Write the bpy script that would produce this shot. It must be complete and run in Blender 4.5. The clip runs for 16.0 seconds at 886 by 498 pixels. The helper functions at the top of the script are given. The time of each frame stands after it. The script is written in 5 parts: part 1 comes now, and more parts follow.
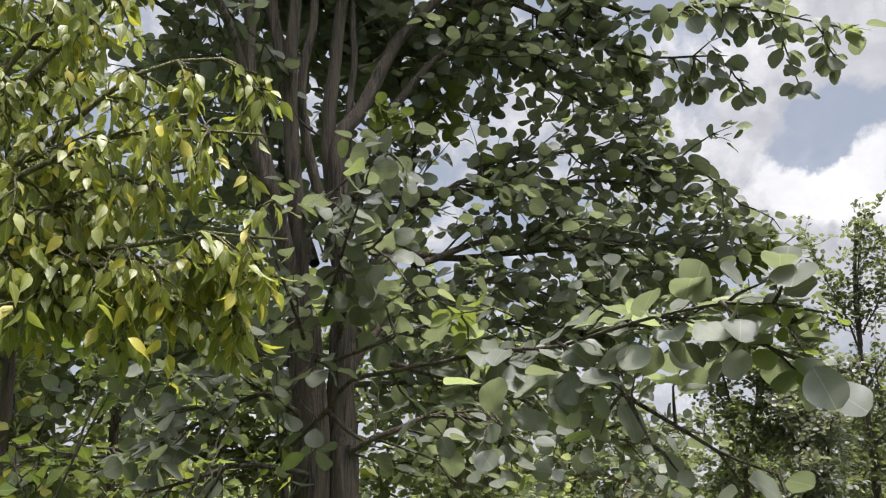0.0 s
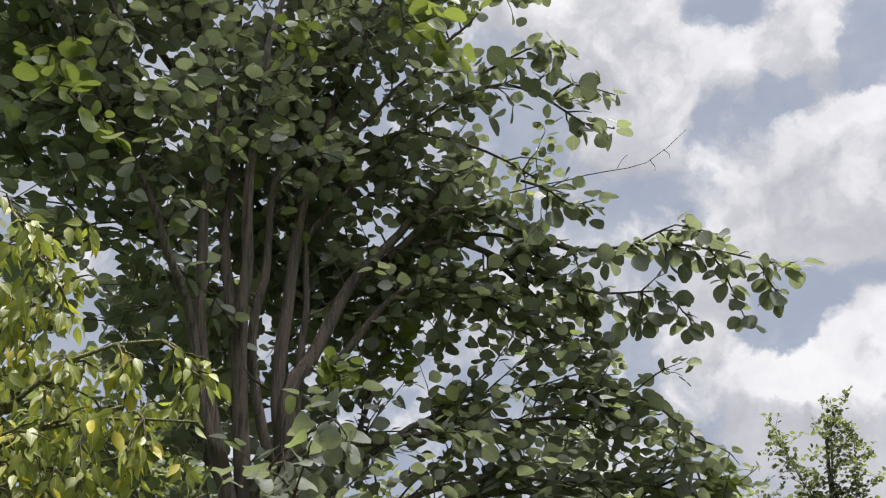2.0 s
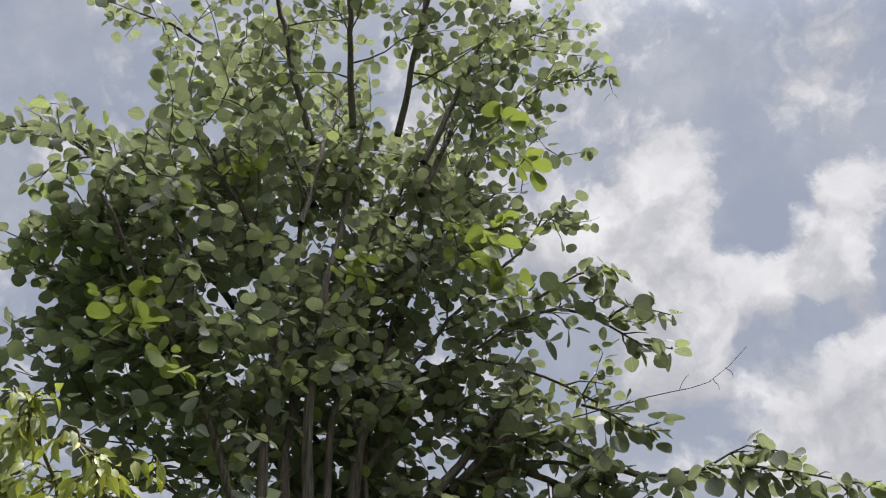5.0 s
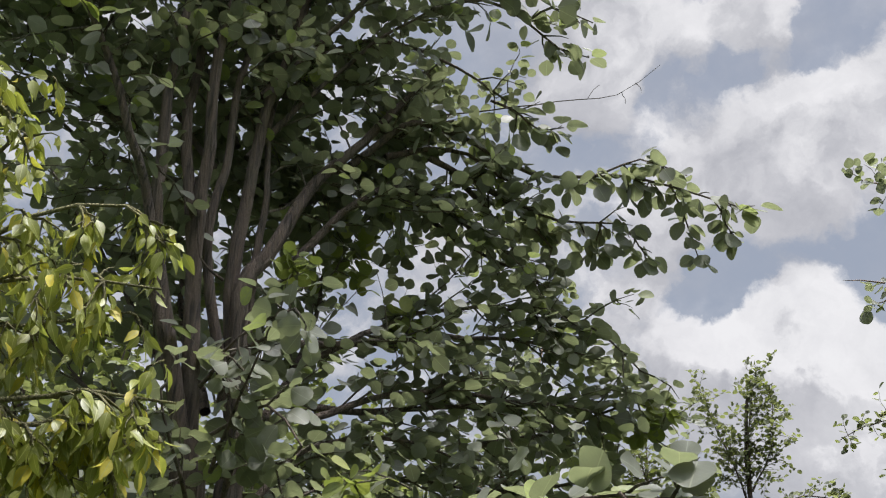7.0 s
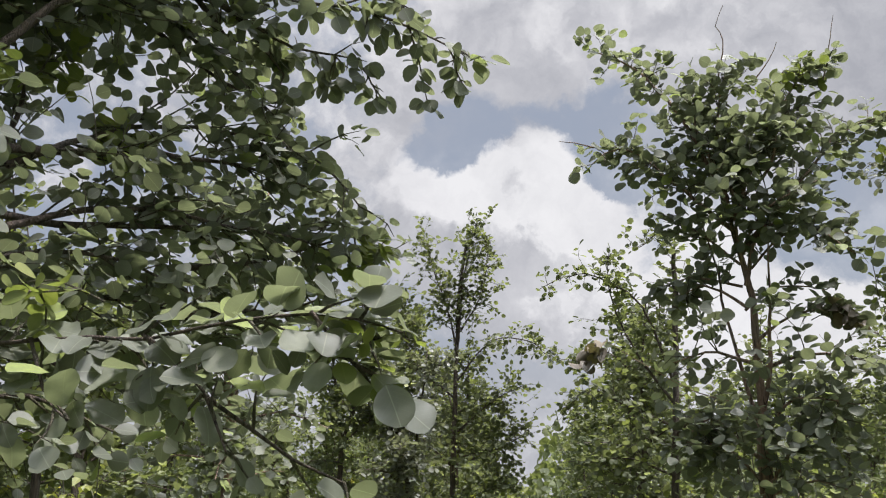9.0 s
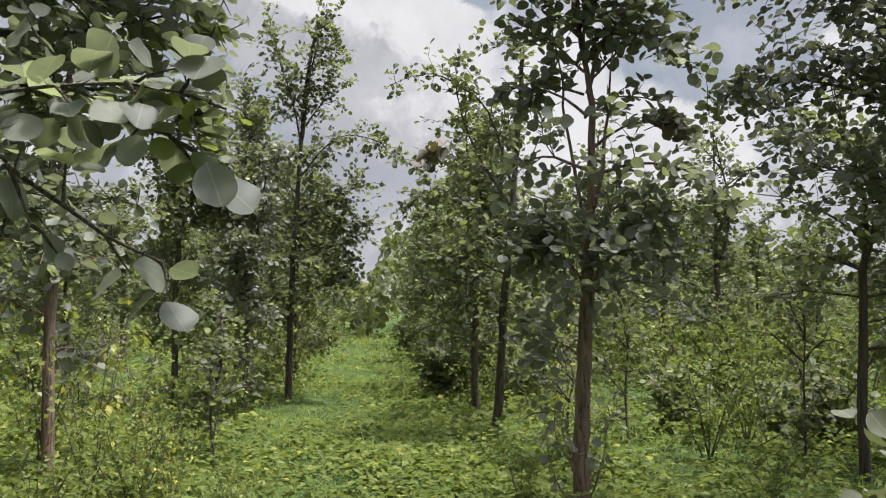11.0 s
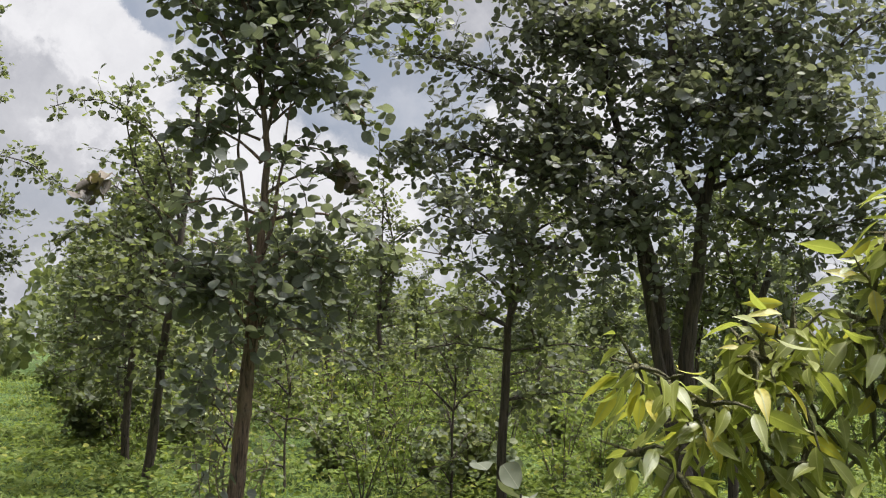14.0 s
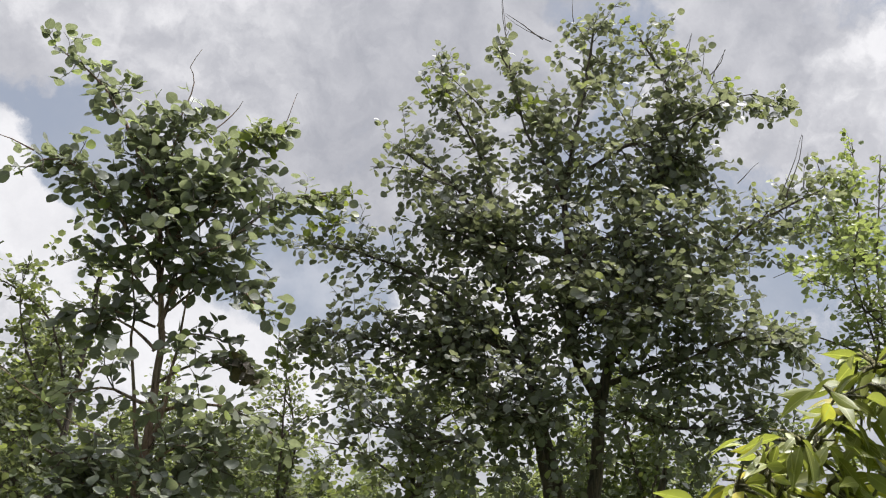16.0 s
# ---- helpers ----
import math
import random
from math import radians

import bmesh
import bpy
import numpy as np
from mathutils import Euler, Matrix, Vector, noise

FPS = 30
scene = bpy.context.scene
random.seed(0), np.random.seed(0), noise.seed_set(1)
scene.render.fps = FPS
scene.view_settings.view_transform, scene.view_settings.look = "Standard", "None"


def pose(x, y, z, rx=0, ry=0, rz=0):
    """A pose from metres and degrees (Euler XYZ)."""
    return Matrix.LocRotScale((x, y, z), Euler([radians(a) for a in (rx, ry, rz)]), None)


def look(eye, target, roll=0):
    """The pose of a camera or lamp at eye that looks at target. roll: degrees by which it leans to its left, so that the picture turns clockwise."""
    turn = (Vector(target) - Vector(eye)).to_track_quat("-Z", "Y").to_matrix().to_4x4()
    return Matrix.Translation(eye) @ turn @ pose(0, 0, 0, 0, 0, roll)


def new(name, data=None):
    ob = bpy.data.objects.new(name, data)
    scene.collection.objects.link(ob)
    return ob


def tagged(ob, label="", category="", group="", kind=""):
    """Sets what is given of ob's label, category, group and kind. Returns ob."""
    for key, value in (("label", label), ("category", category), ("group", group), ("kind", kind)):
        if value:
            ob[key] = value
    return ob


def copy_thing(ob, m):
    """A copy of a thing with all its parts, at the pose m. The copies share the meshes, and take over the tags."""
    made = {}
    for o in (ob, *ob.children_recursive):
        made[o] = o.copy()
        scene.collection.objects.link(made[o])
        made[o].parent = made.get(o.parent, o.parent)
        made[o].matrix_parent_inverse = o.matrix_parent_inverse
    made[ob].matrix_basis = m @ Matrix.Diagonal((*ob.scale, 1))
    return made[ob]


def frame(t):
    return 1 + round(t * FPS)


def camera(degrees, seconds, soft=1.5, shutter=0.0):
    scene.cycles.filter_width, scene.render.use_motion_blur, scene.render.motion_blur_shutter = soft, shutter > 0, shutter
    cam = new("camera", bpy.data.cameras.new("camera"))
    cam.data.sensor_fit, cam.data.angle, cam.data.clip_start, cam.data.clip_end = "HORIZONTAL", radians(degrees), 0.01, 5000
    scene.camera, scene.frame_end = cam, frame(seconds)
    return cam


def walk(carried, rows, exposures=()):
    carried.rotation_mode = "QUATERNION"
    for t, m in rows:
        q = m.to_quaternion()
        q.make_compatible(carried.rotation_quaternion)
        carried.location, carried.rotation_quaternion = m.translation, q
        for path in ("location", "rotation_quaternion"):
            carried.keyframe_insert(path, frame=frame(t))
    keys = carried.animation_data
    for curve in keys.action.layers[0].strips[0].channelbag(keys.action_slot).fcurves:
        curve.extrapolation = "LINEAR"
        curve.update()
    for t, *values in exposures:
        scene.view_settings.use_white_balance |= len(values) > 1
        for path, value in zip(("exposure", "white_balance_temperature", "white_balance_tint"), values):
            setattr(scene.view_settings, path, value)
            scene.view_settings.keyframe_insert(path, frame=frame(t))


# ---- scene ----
# ---- camera and its way ----
cam = camera(51.32, 16.0, soft=1.1)
PATH = [
    (0.00, look((-0.127, -0.096, 1.595), (-4.864, 8.182, 4.602), -1.53)),
    (0.50, look((-0.075, -0.190, 1.676), (-4.737, 8.050, 4.897), 0.27)),
    (1.00, look((-0.068, -0.146, 1.695), (-4.402, 7.988, 5.574), -1.27)),
    (1.50, look((-0.044, -0.106, 1.722), (-4.024, 7.934, 6.138), -1.18)),
    (2.00, look((0.011, -0.138, 1.811), (-4.021, 7.626, 6.654), -3.31)),
    (2.50, look((0.022, -0.184, 1.806), (-3.946, 7.211, 7.244), -4.37)),
    (3.00, look((0.012, -0.166, 1.844), (-3.906, 6.930, 7.700), -4.40)),
    (3.20, look((0.011, -0.182, 1.842), (-3.838, 6.805, 7.873), -4.31)),
    (4.25, look((-0.050, -0.155, 1.822), (-3.560, 6.020, 8.860), -4.60)),
    (5.30, look((-0.100, -0.115, 1.785), (-3.676, 6.399, 8.477), -3.83)),
    (5.50, look((-0.112, -0.090, 1.797), (-3.858, 6.712, 8.098), -2.16)),
    (6.00, look((-0.123, -0.088, 1.767), (-3.940, 7.285, 7.340), -1.18)),
    (6.50, look((-0.128, -0.082, 1.741), (-4.047, 7.662, 6.709), -0.70)),
    (7.00, look((-0.125, -0.091, 1.708), (-3.710, 8.201, 5.996), -0.14)),
    (7.50, look((-0.119, -0.089, 1.687), (-3.238, 8.729, 5.227), -0.68)),
    (8.00, look((-0.112, -0.066, 1.674), (-2.682, 9.125, 4.662), -0.87)),
    (8.50, look((-0.089, -0.048, 1.671), (-1.954, 9.366, 4.479), -0.62)),
    (9.00, look((-0.060, -0.044, 1.671), (-1.139, 9.537, 4.325), -0.75)),
    (9.50, look((-0.036, -0.043, 1.659), (-0.642, 9.695, 3.853), -0.95)),
    (10.00, look((-0.034, 0.007, 1.655), (-0.132, 9.903, 3.090), -0.48)),
    (10.20, look((-0.031, 0.023, 1.662), (0.034, 9.946, 2.899), -0.19)),
    (11.25, look((-0.018, 0.012, 1.635), (0.668, 9.980, 2.035), 0.72)),
    (12.30, look((-0.004, 0.001, 1.608), (1.648, 9.858, 1.916), 1.63)),
    (12.50, look((0.000, 0.000, 1.600), (1.948, 9.801, 1.994), 2.02)),
    (13.00, look((0.013, 0.004, 1.601), (2.987, 9.536, 2.137), 2.65)),
    (13.50, look((0.024, -0.002, 1.619), (3.755, 9.253, 2.271), 2.46)),
    (14.00, look((-0.002, 0.025, 1.659), (3.925, 9.154, 2.767), 2.34)),
    (14.50, look((0.025, -0.003, 1.688), (4.292, 8.885, 3.361), 2.71)),
    (15.00, look((0.062, -0.033, 1.728), (4.519, 8.661, 3.864), 2.74)),
    (15.50, look((0.066, -0.031, 1.756), (4.535, 8.532, 4.347), 2.62)),
    (16.00, look((0.061, -0.036, 1.772), (4.594, 8.350, 4.792), 2.52)),
]
walk(cam, PATH, ((0.0, 1.74), (1.5, 1.64), (3.0, 1.56), (5.5, 1.48), (10.0, 1.48), (12.5, 1.38), (13.0, 1.4), (14.0, 1.52), (16.0, 1.58)))


def V(x, y, z):
    return np.array((x, y, z), float)


# ---- world, sun and exposure ----
SUN_AZ, SUN_EL = 98.0, 74.0          # degrees clockwise from +y, degrees above the horizon


class Nodes:
    """A small helper to write node trees in few lines."""

    def __init__(self, tree):
        self.tree = tree
        tree.nodes.clear()

    def add(self, kind, values=(), **props):
        n = self.tree.nodes.new(kind)
        for k, v in props.items():
            setattr(n, k, v)
        for k, v in dict(values).items():
            if isinstance(v, bpy.types.NodeSocket):
                self.tree.links.new(v, n.inputs[k])
            else:
                n.inputs[k].default_value = v
        return n

    def math(self, op, a, b=0.0, c=0.0, clamp=False):
        return self.add("ShaderNodeMath", {0: a, 1: b, 2: c}, operation=op, use_clamp=clamp).outputs[0]

    def vmath(self, op, a, b=(0, 0, 0)):
        n = self.add("ShaderNodeVectorMath", {0: a}, operation=op)
        if op == "SCALE":
            n.inputs[3].default_value = b
        elif isinstance(b, bpy.types.NodeSocket):
            self.tree.links.new(b, n.inputs[1])
        else:
            n.inputs[1].default_value = b
        return n.outputs[0]

    def mix(self, fac, a, b, blend="MIX"):
        n = self.add("ShaderNodeMix", {"Factor": fac}, data_type="RGBA", blend_type=blend)
        for k, v in ((6, a), (7, b)):
            if isinstance(v, bpy.types.NodeSocket):
                self.tree.links.new(v, n.inputs[k])
            else:
                n.inputs[k].default_value = (*v, 1)
        return n.outputs[2]

    def ramp(self, fac, lo, hi, a=0.0, b=1.0):
        n = self.add("ShaderNodeMapRange", {0: fac, 1: lo, 2: hi, 3: a, 4: b}, interpolation_type="SMOOTHSTEP")
        return n.outputs[0]

    def noise(self, vector, scale, detail=4.0, rough=0.55, distortion=0.0):
        return self.add("ShaderNodeTexNoise", {"Vector": vector, "Scale": scale, "Detail": detail, "Roughness": rough,
                                               "Distortion": distortion}).outputs[0]


def build_world():
    world = bpy.data.worlds.new("sky")
    scene.world = world
    world.use_nodes = True
    k = Nodes(world.node_tree)
    sky = k.add("ShaderNodeTexSky", sky_type="NISHITA", sun_disc=False, sun_elevation=radians(SUN_EL),
                sun_rotation=radians(SUN_AZ), air_density=1.3, dust_density=2.5)
    blue = k.vmath("SCALE", sky.outputs[0], 0.05)
    way = k.add("ShaderNodeTexCoord").outputs["Generated"]
    xyz = k.add("ShaderNodeSeparateXYZ", {0: way})

    def toward(az, el):
        return math.sin(radians(az)) * math.cos(radians(el)), math.cos(radians(az)) * math.cos(radians(el)), math.sin(radians(el))

    def apart(at, az, el):
        return k.add("ShaderNodeVectorMath", {0: at, 1: toward(az, el)}, operation="DISTANCE").outputs["Value"]

    # frayed, billowing edges
    coarse = k.add("ShaderNodeTexNoise", {"Vector": k.vmath("ADD", way, CLOUD_SHIFT), "Scale": 11.0, "Detail": 7.0, "Roughness": 0.62}).outputs["Color"]
    bent = k.vmath("ADD", way, k.vmath("SCALE", k.vmath("SUBTRACT", coarse, (0.5, 0.5, 0.5)), 0.085))

    def density(at, detail):
        """How thick the cloud is: loose wisps everywhere, and the heaps and gaps of the deck."""
        d = k.math("MULTIPLY_ADD", k.noise(k.vmath("ADD", at, CLOUD_SHIFT), 7.0, detail, 0.6), 1.1, -0.42)
        cell = k.add("ShaderNodeTexVoronoi", {"Vector": at, "Scale": 26.0, "Smoothness": 0.8, "Detail": 2.0}, feature="SMOOTH_F1").outputs[0]
        d = k.math("MULTIPLY_ADD", cell, -0.16, d)
        for az, el, wide, much in CLOUD_HEAPS + LOW_HEAPS:
            d = k.math("ADD", k.ramp(apart(at, az, el), radians(wide) * 1.25, radians(wide) * 0.15, 0.0, much), d)
        return d

    here, above = density(bent, 9.0), density(k.vmath("ADD", bent, (0.010, 0.0, 0.030)), 5.0)
    cover = k.ramp(here, -0.06, 0.20)
    deck = k.math("MULTIPLY", k.ramp(xyz.outputs[2], 0.26, 0.06), 0.75)      # the clouds close up towards the horizon
    veil = k.ramp(k.noise(k.vmath("ADD", way, (3.1, 7.7, 0)), 5.0, 6.0, 0.6), 0.40, 0.66, 0.0, 0.40)
    cover = k.math("MAXIMUM", k.math("MAXIMUM", cover, veil), deck)
    rim = k.ramp(k.math("SUBTRACT", here, above), -0.14, 0.30)
    lit = k.math("MULTIPLY_ADD", rim, 0.75, 0.24)
    lit = k.math("MULTIPLY_ADD", k.ramp(here, 0.35, 0.95), -0.14, lit)
    soft = k.noise(k.vmath("ADD", bent, (1.0, 4.0, 2.0)), 16.0, 6.0, 0.6)
    lit = k.math("MULTIPLY", lit, k.ramp(xyz.outputs[2], 0.36, 0.54, 1.0, 0.80))      # cloud colour toned down high up
    for az, el, wide, much in CLOUD_SHADES:
        lit = k.math("MULTIPLY", lit, k.ramp(apart(bent, az, el), radians(wide) * 1.5, radians(wide) * 0.2, 1.0, much))
    lit = k.math("MULTIPLY_ADD", k.math("SUBTRACT", soft, 0.5), 0.95, k.math("MINIMUM", lit, 0.9), clamp=True)
    cloud = k.mix(lit, CLOUD_DARK, CLOUD_LIGHT)
    out = k.mix(cover, k.mix(0.85, blue, GAP), cloud)
    # deck round the unseen sun brightened up to 22-fold, added fill for shaded leaves
    from_sun = apart(way, SUN_AZ, SUN_EL)
    out = k.mix(1.0, out, k.add("ShaderNodeCombineXYZ", {i: k.ramp(from_sun, 0.74, 0.10, 1.0, v) for i, v in enumerate((22.0, 21.7, 21.2))}).outputs[0], "MULTIPLY")
    below = k.ramp(xyz.outputs[2], -0.02, -0.10)
    out = k.mix(below, out, (0.06, 0.08, 0.04))
    back = k.add("ShaderNodeBackground", {"Color": out, "Strength": 1.0})
    k.add("ShaderNodeOutputWorld", {"Surface": back.outputs[0]})


CLOUD_SHIFT = (1.7, 0.35, 0.4)
# heaps and gaps of the cloud deck: azimuth, elevation, width in degrees, how much more or less cloud
CLOUD_HEAPS = ((-11.5, 42.2, 5.5, 0.45), (-8.7, 45.9, 3.5, 0.25), (-19.0, 43.5, 4.0, 0.35), (-3.4, 42.6, 3.2, -0.26), (-0.6, 39.3, 1.8, 0.2), (3.2, 40.6, 2.6, 0.35), (0.3, 36.7, 2.4, 0.42),
               (-3.9, 37.2, 2.4, 0.38), (-1.5, 34.6, 3.0, -0.35), (3.6, 34.2, 2.6, -0.35), (-7.0, 34.4, 2.2, -0.22), (-10.8, 35.0, 4.5, 0.42), (0.6, 30.5, 6.0, 0.5),
               (-6.5, 27.3, 5.0, 0.3), (12.0, 28.5, 7.0, 0.35), (25.0, 27.0, 12.0, 0.35), (50.0, 28.0, 10.0, 0.35))
LOW_HEAPS = ((-5.6, 21.6, 3.2, -0.5), (-10.5, 20.3, 4.0, 0.3), (-2.8, 17.6, 3.8, 0.55), (2.5, 17.0, 3.8, 0.55), (-7.3, 16.9, 3.8, 0.55), (-0.1, 21.2, 2.6, 0.32),
             (5.0, 20.3, 2.6, -0.45), (-1.4, 13.0, 6.0, 0.4), (0.1, 26.6, 3.5, 0.3), (19.3, 17.6, 3.2, -0.5), (9.0, 11.5, 6.0, 0.45), (17.0, 8.5, 5.0, 0.45), (31.0, 14.0, 7.0, 0.4))
# where the clouds turn their shaded or their lit side: azimuth, elevation, width in degrees, factor
CLOUD_SHADES = ((25.0, 27.0, 10, 0.35), (48.6, 30.0, 6, 0.4), (36.0, 30.0, 8, 0.45), (22.6, 23.0, 5, 0.6), (-2.4, 9.5, 4, 0.75), (3.0, 9.5, 4, 0.8), (-1.0, 14.0, 6, 1.5), (-3.0, 29.5, 3, 0.6), (-2.0, 24.0, 3, 0.6),
                (18.5, 9.0, 8, 2.8), (36.0, 12.0, 10, 2.4), (8.0, 12.5, 8, 2.2), (55.5, 27.4, 4, 1.8), (13.5, 28.6, 4, 1.3), (-11.9, 42.4, 4, 1.3), (0.6, 31.0, 4, 1.25))
CLOUD_LIGHT, CLOUD_DARK, GAP = (0.310, 0.308, 0.318), (0.150, 0.153, 0.170), (0.126, 0.138, 0.168)
build_world()
sun = new("sun", bpy.data.lights.new("sun", "SUN"))
sun.data.energy, sun.data.angle, sun.data.color = 2.1, radians(5.0), (1.0, 0.96, 0.945)
a, e = radians(SUN_AZ), radians(SUN_EL)
sun.matrix_world = look((math.sin(a) * math.cos(e) * 50, math.cos(a) * math.cos(e) * 50, math.sin(e) * 50), (0, 0, 0))


# ---- materials ----
def material(name):
    m = bpy.data.materials.new(name)
    m.use_nodes = True
    return m, Nodes(m.node_tree)


def leaf_material(name, dark, mid, light, young, rough=0.38, glow=0.35, rust=0.0, young_share=0.06, spec=0.75, tint=(1.3, 1.38, 0.75)):
    """A thin leaf: glossy cuticle over a body that lets some light through. Colour differs from leaf to leaf."""
    m, k = material(name)
    rnd = k.math("FRACT", k.math("ADD", k.add("ShaderNodeObjectInfo").outputs["Random"],
                                 k.add("ShaderNodeNewGeometry").outputs["Random Per Island"]))
    rnd2 = k.math("FRACT", k.math("MULTIPLY", rnd, 17.31))
    place = k.add("ShaderNodeNewGeometry").outputs["Position"]
    col = k.mix(rnd, dark, mid)
    col = k.mix(k.ramp(rnd2, 0.55, 1.0), col, light)
    col = k.mix(k.ramp(k.noise(place, 0.9, 3.0), 0.45, 0.7, 0.0, 0.6), col, mid)
    col = k.mix(k.ramp(rnd2, 1.0 - young_share - 0.02, 1.0 - young_share), col, young)
    uv = k.add("ShaderNodeUVMap").outputs[0]
    x = k.add("ShaderNodeSeparateXYZ", {0: uv})
    side = k.math("ABSOLUTE", k.math("SUBTRACT", x.outputs[0], 0.5))
    rib = k.ramp(side, 0.022, 0.008)
    slant = k.math("SUBTRACT", x.outputs[1], k.math("MULTIPLY", side, 0.8))
    vein = k.ramp(k.math("PINGPONG", slant, 0.065), 0.010, 0.0, 0.0, 0.22)
    col = k.mix(k.math("MAXIMUM", rib, vein), col, light)
    blotch = k.noise(place, 55.0, 4.0, 0.6)
    col = k.mix(k.ramp(blotch, 0.30, 0.75, 0.35, 0.0), col, dark)
    if rust:
        col = k.mix(k.ramp(k.noise(place, 130.0, 2.0), 0.70, 0.76, 0.0, rust), col, (0.16, 0.09, 0.03))
    bump = k.add("ShaderNodeBump", {"Height": k.math("ADD", k.math("MAXIMUM", rib, vein), blotch), "Strength": 0.15, "Distance": 0.002})
    body = k.add("ShaderNodeBsdfPrincipled", {"Base Color": col, "Roughness": k.math("MULTIPLY_ADD", rnd2, 0.16, rough), "Normal": bump.outputs[0],
                                              "Specular IOR Level": spec})
    through_col = k.mix(0.55, col, light, "MIX")
    thin = k.add("ShaderNodeBsdfTranslucent", {"Color": k.mix(1.0, through_col, tint, "MULTIPLY")})
    both = k.add("ShaderNodeMixShader", {0: glow, 1: body.outputs[0], 2: thin.outputs[0]})
    k.add("ShaderNodeOutputMaterial", {"Surface": both.outputs[0]})
    return m


def bark_material(name, base, ridge, lichen, scale=1.0):
    m, k = material(name)
    at = k.add("ShaderNodeTexCoord").outputs["Object"]
    long = k.vmath("MULTIPLY", at, (38 * scale, 38 * scale, 3.4 * scale))
    crack = k.noise(long, 1.0, 8.0, 0.66, 0.9)
    strip = k.noise(k.vmath("MULTIPLY", at, (75 * scale, 75 * scale, 7.0 * scale)), 1.0, 5.0, 0.6, 0.5)
    patch = k.noise(at, 3.0, 5.0, 0.6)
    fine = k.noise(at, 130.0, 4.0, 0.6)
    rugged = k.math("MULTIPLY_ADD", strip, 0.5, crack)
    col = k.mix(k.ramp(rugged, 0.58, 0.86), base, ridge)
    col = k.mix(k.ramp(patch, 0.50, 0.68, 0.0, 0.7), col, lichen)
    col = k.mix(k.ramp(crack, 0.44, 0.36, 0.0, 0.85), col, (0.018, 0.014, 0.011))
    col = k.mix(k.ramp(fine, 0.3, 0.7, 0.35, 0.0), col, base)
    bump = k.add("ShaderNodeBump", {"Height": k.math("MULTIPLY_ADD", fine, 0.15, rugged), "Strength": 1.0, "Distance": 0.03})
    body = k.add("ShaderNodeBsdfPrincipled", {"Base Color": col, "Roughness": 0.88, "Normal": bump.outputs[0]})
    k.add("ShaderNodeOutputMaterial", {"Surface": body.outputs[0]})
    return m


def ground_material():
    m, k = material("soil_with_low_growth")
    at = k.add("ShaderNodeNewGeometry").outputs["Position"]
    big, mid, fine = k.noise(at, 0.35, 4.0), k.noise(at, 3.5, 6.0, 0.65), k.noise(at, 38.0, 5.0, 0.7)
    green = k.mix(k.ramp(mid, 0.35, 0.65), (0.062, 0.105, 0.030), (0.128, 0.20, 0.058))
    col = k.mix(k.ramp(big, 0.52, 0.75, 0.0, 0.5), green, (0.16, 0.19, 0.06))
    col = k.mix(k.ramp(fine, 0.55, 0.42), col, (0.035, 0.045, 0.016))
    bump = k.add("ShaderNodeBump", {"Height": k.math("ADD", fine, mid), "Strength": 0.8, "Distance": 0.08})
    body = k.add("ShaderNodeBsdfPrincipled", {"Base Color": col, "Roughness": 0.95, "Specular IOR Level": 0.1, "Normal": bump.outputs[0]})
    k.add("ShaderNodeOutputMaterial", {"Surface": body.outputs[0]})
    return m


ROUND = leaf_material("round_leaf", (0.104, 0.111, 0.088), (0.150, 0.161, 0.120), (0.215, 0.228, 0.165), (0.262, 0.312, 0.080), 0.46, 0.41, young_share=0.05, spec=0.45, tint=(1.18, 1.25, 0.80))
CANOPY = leaf_material("canopy_leaf", (0.090, 0.095, 0.081), (0.136, 0.144, 0.106), (0.226, 0.234, 0.167), (0.281, 0.309, 0.091), 0.46, 0.36, young_share=0.06, spec=0.5, tint=(1.20, 1.24, 0.80))
YOUNG = leaf_material("young_leaf", (0.106, 0.132, 0.035), (0.140, 0.164, 0.042), (0.187, 0.208, 0.075), (0.204, 0.216, 0.060), 0.42, 0.40, spec=0.5)
LIME = leaf_material("drooping_leaf", (0.112, 0.125, 0.022), (0.205, 0.220, 0.034), (0.325, 0.335, 0.105), (0.430, 0.350, 0.028), 0.40, 0.38, rust=0.5, young_share=0.10, spec=0.55)
WEED = leaf_material("weed_leaf", (0.075, 0.104, 0.025), (0.128, 0.166, 0.041), (0.208, 0.240, 0.083), (0.304, 0.290, 0.068), 0.65, 0.38, spec=0.12)
GRASS = leaf_material("grass_blade", (0.079, 0.112, 0.023), (0.133, 0.170, 0.036), (0.202, 0.235, 0.076), (0.293, 0.265, 0.122), 0.7, 0.38, spec=0.08)
PALE = leaf_material("pale_dusty_leaf", (0.085, 0.092, 0.060), (0.130, 0.138, 0.092), (0.195, 0.200, 0.145), (0.165, 0.170, 0.105), 0.62, 0.18, rust=0.4, spec=0.2)
WOODS = leaf_material("far_leaf", (0.065, 0.080, 0.041), (0.113, 0.135, 0.057), (0.194, 0.210, 0.098), (0.238, 0.250, 0.069), 0.55, 0.34, spec=0.35)
PALE_GREEN = leaf_material("light_green_leaf", (0.105, 0.130, 0.060), (0.165, 0.190, 0.085), (0.250, 0.270, 0.130), (0.280, 0.300, 0.080), 0.42, 0.42, spec=0.5)
ROWS = leaf_material("row_leaf", (0.079, 0.089, 0.059), (0.123, 0.136, 0.081), (0.198, 0.211, 0.120), (0.240, 0.270, 0.065), 0.58, 0.40, young_share=0.10, spec=0.28)
